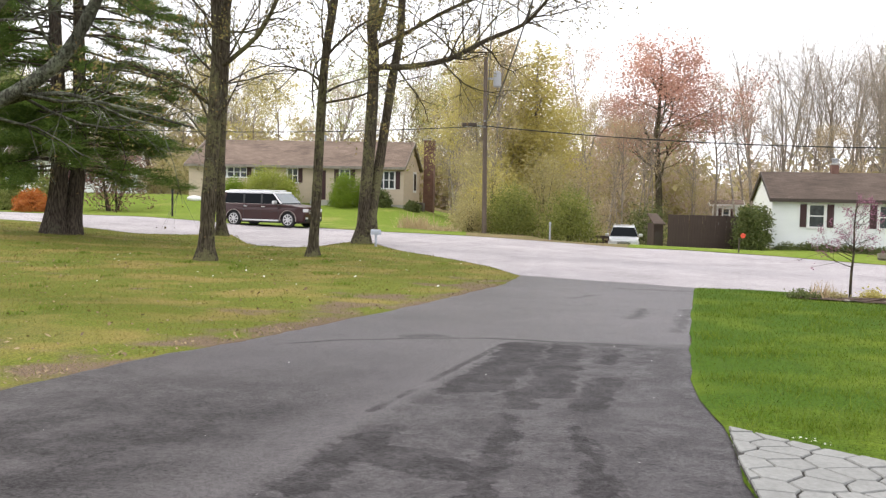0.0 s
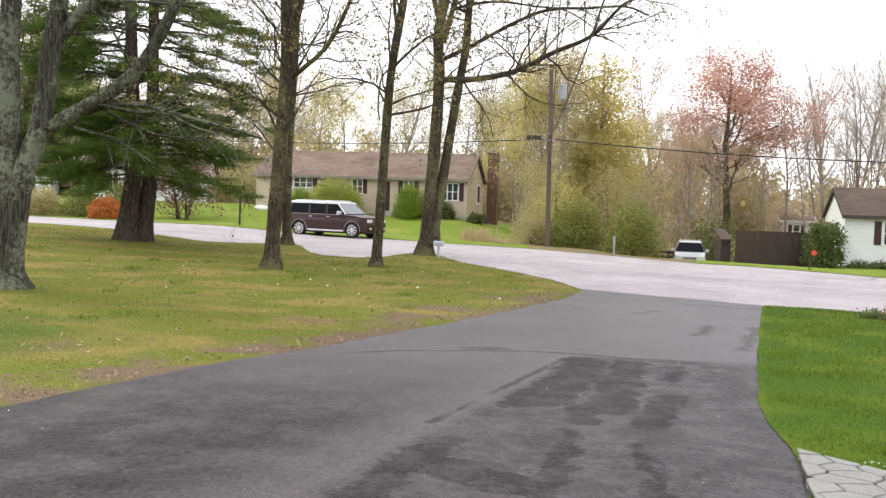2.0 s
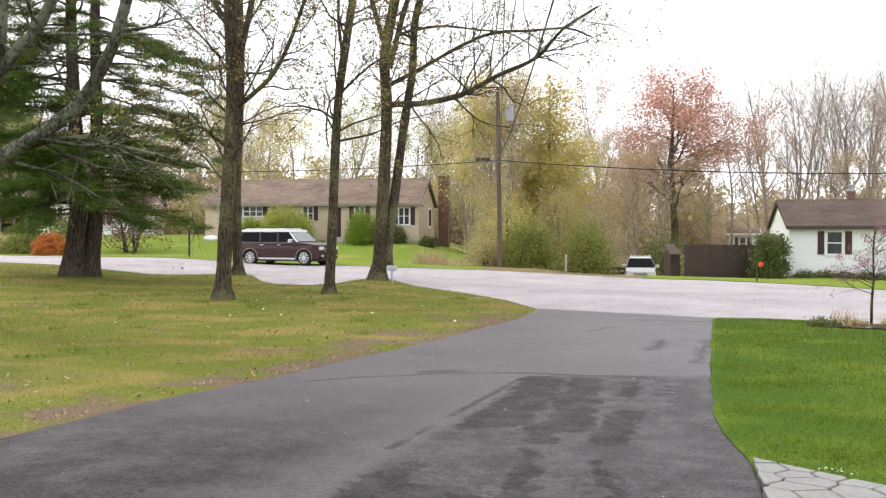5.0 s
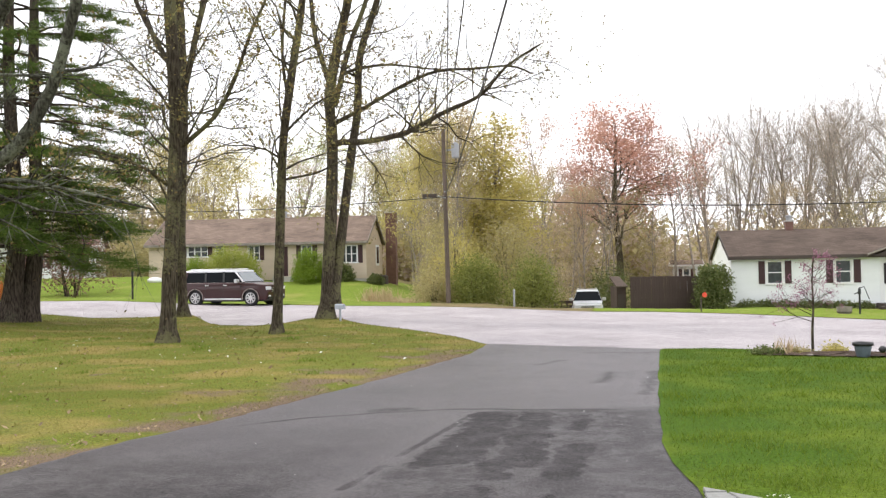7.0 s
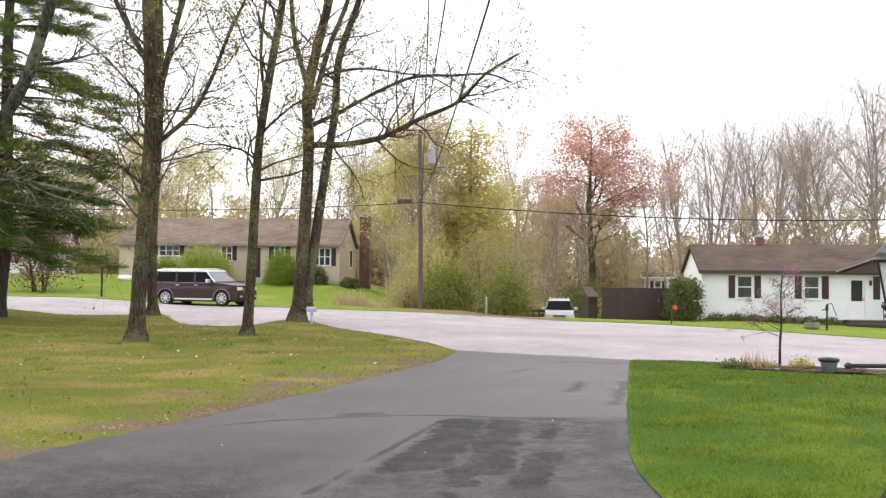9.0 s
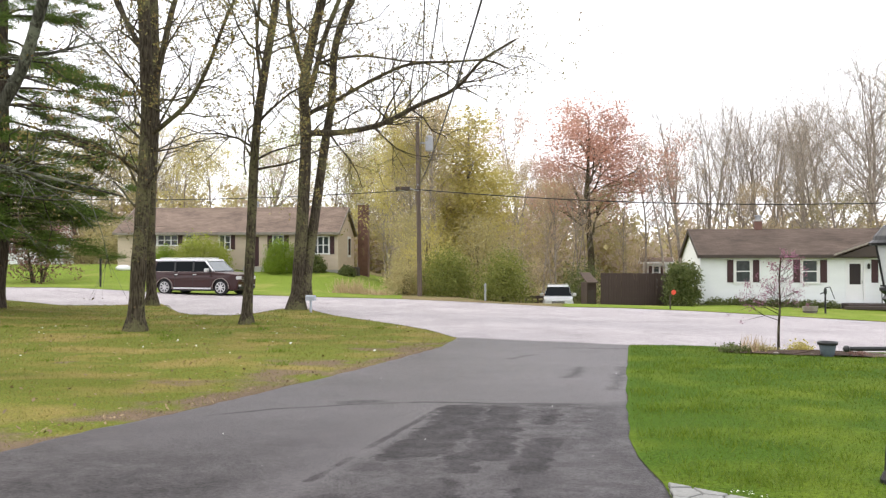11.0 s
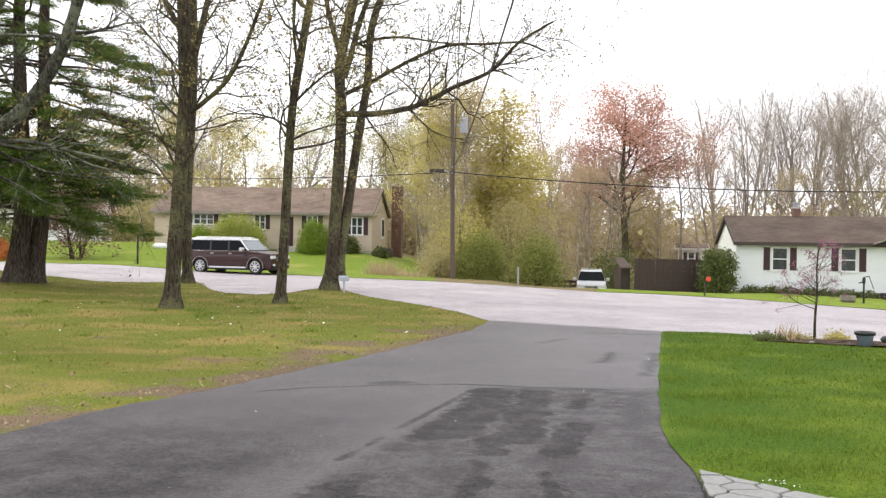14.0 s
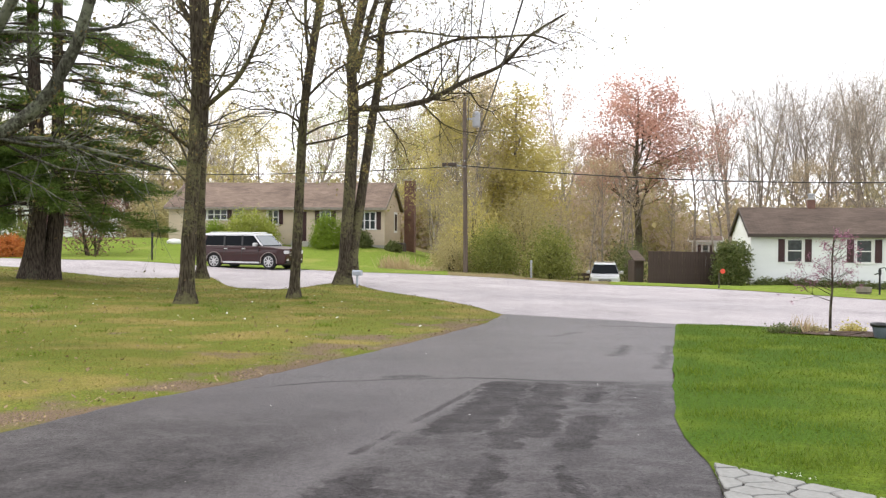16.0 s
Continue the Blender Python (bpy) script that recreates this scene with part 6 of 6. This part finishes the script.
maple.matrix_world = Matrix.Translation((-19.0, 53.0, ground_z(-19, 53))) @ Matrix.Diagonal((1.2, 1.2, 1.1, 1))


def pale_stone(x, y):
    rng = random.Random(2)
    bm = bmesh.new()
    bmesh.ops.create_icosphere(bm, subdivisions=3, radius=0.45)
    for v in bm.verts:
        v.co = Vector((v.co.x * 1.1, v.co.y * 0.7, v.co.z * 0.5)) * (1 + 0.12 * noise.noise(v.co * 3))
    ob = part("boulder", bm, TRIM_WHITE, None, "pale boulder lying in the yard beside the house", True)
    ob.location = (x, y, ground_z(x, y) + 0.1)
    tagged(ob, "", "boulder")


pale_stone(-15.6, 57.6)


def straw_clump(x, y, wide, high, n, seed, label, mat=STRAW, name="dry_grass"):
    rs = np.random.RandomState(seed)
    root = thing(name, Matrix.Translation((x, y, ground_z(x, y))), label, "grass clump")
    b = np.stack([rs.normal(0, wide * 0.3, n), rs.normal(0, wide * 0.3, n), np.zeros(n)], 1)
    t = b + np.stack([rs.normal(0, wide * 0.25, n), rs.normal(0, wide * 0.25, n), rs.uniform(0.4, 1.0, n) * high], 1)
    s = np.stack([rs.normal(0, 0.012, n), rs.normal(0, 0.012, n), np.zeros(n)], 1) + 0.003
    v = np.stack([b - s, b + s, t], 1).reshape(-1, 3)
    soup("blades", v, [(i, i + 1, i + 2) for i in range(0, 3 * n, 3)], mat, root)


for k, (x, y) in enumerate(((-1.75, 47.9), (-1.1, 47.2), (-0.6, 46.4), (0.2, 45.6))):
    straw_clump(x, y, 1.1, 0.95 if k < 2 else 0.4, 200, 90 + k, "clump of pale dry grass on the bank")


def planting_bed():
    rs = random.Random(6)
    pts = [(6.45, 17.0), (7.0, 17.35), (7.6, 17.1), (8.2, 16.6), (9.0, 16.45), (9.6, 16.35), (9.6, 15.9), (8.9, 15.9), (8.2, 16.1), (7.6, 16.4), (7.0, 16.6)]
    pts = [(x - 0.18, y - 0.42) for x, y in pts]
    bm = bmesh.new()
    c = Vector((sum(p[0] for p in pts) / len(pts), sum(p[1] for p in pts) / len(pts)))
    mid = bm.verts.new((c.x, c.y, ground_z(c.x, c.y) + 0.1))
    ring = [bm.verts.new((x, y, ground_z(x, y) + 0.035)) for x, y in pts]
    for i in range(len(ring)):
        bm.faces.new((ring[i], ring[(i + 1) % len(ring)], mid))
    bmesh.ops.subdivide_edges(bm, edges=bm.edges, cuts=2)
    for v in bm.verts:
        v.co.z += rs.uniform(0, 0.03)
    bmesh.ops.recalc_face_normals(bm, faces=bm.faces)
    tagged(part("planting_bed", bm, SOIL, None, "dark mulched planting bed at the lawn's edge"), "", "planting bed", "", "structure")
    straw_clump(6.9, 16.55, 0.4, 0.42, 60, 101, "clump of pale dry ornamental grass in the bed")
    shrub("low_plant", 6.58, 16.55, 0.55, 0.17, LEAF_DARK, 700, 0.025, "low dark green plant in the bed", 102, stems=6)
    shrub("low_plant", 7.15, 16.5, 0.4, 0.14, LEAF_OLIVE, 500, 0.025, "low olive plant in the bed", 103, stems=6)
    shrub("gold_mound", 7.8, 16.45, 0.42, 0.2, LEAF_GOLD, 900, 0.025, "small golden mounded plant in the bed", 104, stems=6)
    shrub("low_plant", 8.5, 15.75, 0.3, 0.1, LEAF_MAROON, 300, 0.02, "tiny reddish plant in the bed", 105, stems=5)
    for k in range(7):
        x, y = 7.2 + 0.3 * k, 16.12 - 0.075 * k
        r = rs.uniform(0.03, 0.06)
        bm = bmesh.new()
        bmesh.ops.create_icosphere(bm, subdivisions=2, radius=r)
        for v in bm.verts:
            v.co = Vector((v.co.x * 1.3, v.co.y, v.co.z * 0.6)) * rs.uniform(0.92, 1.08)
        ob = part("edging_stone", bm, BARREL, None, "weathered grey rounded edging stone of the bed", True)
        ob.location = (x, y, ground_z(x, y) + 0.05)
        tagged(ob, "", "stone", "edging stones")


planting_bed()


def redbud():
    rng = random.Random(33)
    x, y = 7.53, 16.75
    root = thing("redbud_tree", Matrix.Translation((x, y, ground_z(x, y))), "small young tree in magenta-pink blossom", "tree")
    w, tips = Wood(), []
    trunk = [Vector((0, 0, -0.05)), Vector((0.0, 0, 0.45)), Vector((0.03, 0, 0.9)), Vector((0.02, 0, 1.35)), Vector((0.05, 0, 1.8))]
    line = curve_through(trunk, 4)
    w.tube(line, [0.028 - 0.018 * i / len(line) for i in range(len(line))], 8)
    for k in range(22):
        h = rng.uniform(0.8, 1.7)
        a = rng.uniform(0, 6.28)
        el = rng.uniform(0.35, 1.0) if h > 0.85 else 0.3
        ln = rng.uniform(0.28, 0.5) * (1.15 if h < 1.3 else 0.75)
        grow(w, rng, Vector((0.02, 0, h)), Vector((math.cos(a), math.sin(a), el)).normalized(), ln, 0.009, 3, 4, tips, (0, 0, 0, 4), 0.08, 0.16)
    for k in range(3):                                                      # the low spray to the west
        grow(w, rng, Vector((0, 0, 0.62 + 0.12 * k)), Vector((-1, -0.2 + 0.2 * k, 0.25)).normalized(), 0.8 - 0.1 * k, 0.01, 3, 4, tips, (0, 0, 0, 5), 0.08, 0.12)
    soup("trunk", w.v, w.f, BARK, root, "", True)
    v, f = leaves(tips, 1900, 0.035, 0.016, 3)
    soup("blossom", v, f, LEAF_MAGENTA, root, "magenta-pink blossom")


redbud()


def flower_pot():
    x, y = 8.0, 15.8
    root = thing("flower_pot", Matrix.Translation((x, y, ground_z(x, y) + 0.03)) @ Matrix.Scale(0.78, 4), "tapered blue-grey pot with a dark rim at the lawn's edge", "pot")
    part("pot", lathe([(0.13, 0), (0.14, 0.01), (0.195, 0.29), (0.19, 0.3), (0.17, 0.3), (0.165, 0.25)], 28), POTBLUE, root, "", True)
    part("rim", lathe([(0.19, 0.26), (0.225, 0.265), (0.225, 0.335), (0.21, 0.34), (0.175, 0.33), (0.175, 0.29)], 28), BLACK, root, "dark rim", True)
    part("soil", lathe([(0.17, 0.25), (0.172, 0.285), (0.05, 0.3)], 18), SOIL, root)


flower_pot()


# ---- flagstone walk ----
def flagstones():
    root = thing("flagstone_walk", Matrix.Translation((2.3, 5.0, 0.0)), "curving walk of irregular grey flagstones beside the driveway", "walkway", "", "structure")
    rng = random.Random(8)
    sites = []
    for i in range(14):
        for k in range(19):
            sites.append((1.4 + i * 0.235 + (k % 2) * 0.12 + rng.uniform(-0.08, 0.08), 2.4 + k * 0.215 + rng.uniform(-0.07, 0.07)))
    for s in sites:
        poly = [(s[0] - 0.5, s[1] - 0.5), (s[0] + 0.5, s[1] - 0.5), (s[0] + 0.5, s[1] + 0.5), (s[0] - 0.5, s[1] + 0.5)]
        cuts = [((s[0] + q[0]) / 2, (s[1] + q[1]) / 2, q[0] - s[0], q[1] - s[1], 0.008) for q in sites if q != s and (q[0] - s[0]) ** 2 + (q[1] - s[1]) ** 2 < 1.2]
        cuts += [(along(RIGHT_EDGE, s[1]) - 0.02, s[1], -1, 0.18, 0.0), (2.05, 6.24, 1.12, 1.0, 0.0)]
        for px, py, nx, ny, gap in cuts:
            ln = math.hypot(nx, ny)
            nx, ny = nx / ln, ny / ln
            outp = []
            for i in range(len(poly)):
                a, b = poly[i], poly[(i + 1) % len(poly)]
                da = (a[0] - px) * nx + (a[1] - py) * ny + gap
                db = (b[0] - px) * nx + (b[1] - py) * ny + gap
                if da <= 0:
                    outp.append(a)
                if da * db < 0:
                    t = da / (da - db)
                    outp.append((a[0] + (b[0] - a[0]) * t, a[1] + (b[1] - a[1]) * t))
            poly = outp
            if len(poly) < 3:
                break
        if len(poly) < 3:
            continue
        area = sum(poly[i][0] * poly[(i + 1) % len(poly)][1] - poly[(i + 1) % len(poly)][0] * poly[i][1] for i in range(len(poly))) / 2
        if abs(area) < 0.006:
            continue
        c = (sum(p[0] for p in poly) / len(poly), sum(p[1] for p in poly) / len(poly))
        bm = bmesh.new()
        zt = 0.05 + rng.uniform(-0.004, 0.004)
        low = [bm.verts.new((x - 2.3, y - 5.0, 0.0)) for x, y in poly]
        mid = [bm.verts.new((x - 2.3, y - 5.0, zt - 0.008)) for x, y in poly]
        top = [bm.verts.new((c[0] + (x - c[0]) * 0.95 - 2.3, c[1] + (y - c[1]) * 0.95 - 5.0, zt)) for x, y in poly]
        n = len(poly)
        for i in range(n):
            j = (i + 1) % n
            bm.faces.new((low[i], low[j], mid[j], mid[i]))
            bm.faces.new((mid[i], mid[j], top[j], top[i]))
        bm.faces.new(top)
        bmesh.ops.recalc_face_normals(bm, faces=bm.faces)
        part("flagstone", bm, STONE, root)
    bm = bmesh.new()
    ys = [2.5 + 3.72 * i / 20 for i in range(21)]
    prev = None
    for y in ys:
        a, b = along(RIGHT_EDGE, y) - 0.03, 2.05 + (6.24 - y) / 1.12
        cur = (bm.verts.new((a - 2.3, y - 5, 0.036)), bm.verts.new((b - 2.3, y - 5, 0.036)))
        if prev:
            bm.faces.new((prev[0], prev[1], cur[1], cur[0]))
        prev = cur
    bmesh.ops.recalc_face_normals(bm, faces=bm.faces)
    part("joint_bed", bm, JOINT, root)


flagstones()


# ---- grass, litter, petals ----
def blades(name, xy, height, width, mat, seed, label, lean=0.5):
    rs = np.random.RandomState(seed)
    n = len(xy)
    zs = np.array([ground_z(x, y) for x, y in xy]) + 0.02
    dist = np.hypot(xy[:, 0], xy[:, 1])
    h = height * rs.uniform(0.5, 1.3, n) * (0.75 + dist * 0.018)
    wd = width * rs.uniform(0.7, 1.3, n) * (0.6 + dist * 0.08)
    a = rs.uniform(0, 2 * np.pi, n)
    b = np.column_stack([xy, zs])
    s = np.column_stack([np.cos(a), np.sin(a), np.zeros(n)]) * wd[:, None]
    t = b + np.column_stack([rs.normal(0, lean, n) * h, rs.normal(0, lean, n) * h, h])
    v = np.stack([b - s, b + s, t], 1).reshape(-1, 3)
    tagged(soup(name, v, [(i, i + 1, i + 2) for i in range(0, 3 * n, 3)], mat, None, label), "", "grass", "", "stuff")


rs = np.random.RandomState(4)


def scatter(n, x0, x1, y0, y1, keep, bias=1.0):
    out = []
    while len(out) < n:
        x, y = rs.uniform(x0, x1), y0 + (y1 - y0) * rs.uniform() ** bias
        if keep(x, y):
            out.append((x, y))
    return np.array(out)


def on_lawn(x, y):
    if y < 6.32 and y < 6.32 - (x - 2.05) * 1.12:
        return False
    az = math.degrees(math.atan2(x, y))
    return x > along(RIGHT_EDGE, y) + 0.02 and math.hypot(x, y) < near_r(az) - 0.1


def on_old_lawn(x, y):
    az = math.degrees(math.atan2(x, max(0.1, y)))
    return x < along(LEFT_EDGE, min(y, 20)) - 0.03 and math.hypot(x, y) < near_r(az) - 0.05


blades("grass", scatter(90000, 1.8, 13, 4.5, 18.3, on_lawn, 1.3), 0.036, 0.003, BLADE, 21, "lush green grass blades of the front lawn")
blades("grass", scatter(80000, -19, 1.6, 5.5, 34, on_old_lawn, 1.5), 0.028, 0.003, BLADE_OLD, 22, "thin yellowish grass blades of the old lawn")
tufts = scatter(34, -14, 1.0, 7, 26, on_old_lawn, 1.2)
blades("grass_tufts", np.repeat(tufts, 60, 0) + rs.normal(0, 0.12, (34 * 60, 2)), 0.06, 0.004, BLADE_TUFT, 23, "taller green grass tufts on the old lawn")
tufts = scatter(150, 2.3, 9, 6.3, 15, on_lawn, 1.5)
tuft_xy = np.array([q for q in np.repeat(tufts, 70, 0) + rs.normal(0, 0.14, (150 * 70, 2)) if on_lawn(*q)])
blades("grass_tufts", tuft_xy, 0.085, 0.004, BLADE_TUFT, 24, "taller grass tufts on the front lawn")


def flat_bits(name, xy, size, mat, seed, label, category):
    rs2 = np.random.RandomState(seed)
    n = len(xy)
    zs = np.array([ground_z(x, y) for x, y in xy]) + 0.045
    c = np.column_stack([xy, zs])
    a = rs2.uniform(0, 6.28, n)
    s = size * rs2.uniform(0.5, 1.4, n)
    u = np.column_stack([np.cos(a), np.sin(a), rs2.normal(0, 0.35, n)]) * s[:, None]
    w = np.column_stack([-np.sin(a), np.cos(a), rs2.normal(0, 0.35, n)]) * s[:, None] * 0.55
    v = np.stack([c - u, c - w, c + u, c + w], 1).reshape(-1, 3)
    tagged(soup(name, v, [(i, i + 1, i + 2, i + 3) for i in range(0, 4 * n, 4)], mat, None, label), "", category, "", "stuff")


flat_bits("fallen_leaves", scatter(2400, -18, 1.5, 5.5, 31, on_old_lawn, 1.0), 0.03, LITTER, 31, "brown fallen leaves strewn over the old lawn", "leaves")
edge = [(along(LEFT_EDGE, y) - abs(rs.normal(0, 0.35)) - 0.02, y) for y in rs.uniform(5.5, 19, 500)]
flat_bits("edge_litter", np.array(edge), 0.022, LITTER, 32, "leaf litter and crumbs along the driveway edge", "leaves")
pet = np.array([(2.4, 6.05), (2.46, 6.08), (2.5, 6.0), (2.56, 5.93), (2.52, 6.06)])
flat_bits("white_flowers", np.repeat(pet, 6, 0) + rs.normal(0, 0.018, (30, 2)), 0.009, PETAL, 33, "tiny white flowers in the lawn", "flowers")
flat_bits("pale_petals", np.concatenate([scatter(30, -8, 0.5, 14, 28, on_old_lawn), scatter(22, -5, -1.5, 16, 23, on_old_lawn)]), 0.026, PETAL, 34, "scattered pale petals on the old lawn", "petals")


def on_drive(x, y):
    return along(LEFT_EDGE, min(y, 20)) + 0.1 < x < along(RIGHT_EDGE, min(y, 18.2)) - 0.1


flat_bits("driveway_specks", scatter(26, -4, 4, 4.6, 17, on_drive), 0.009, PETAL, 35, "scattered pale petals and grit on the driveway", "petals")
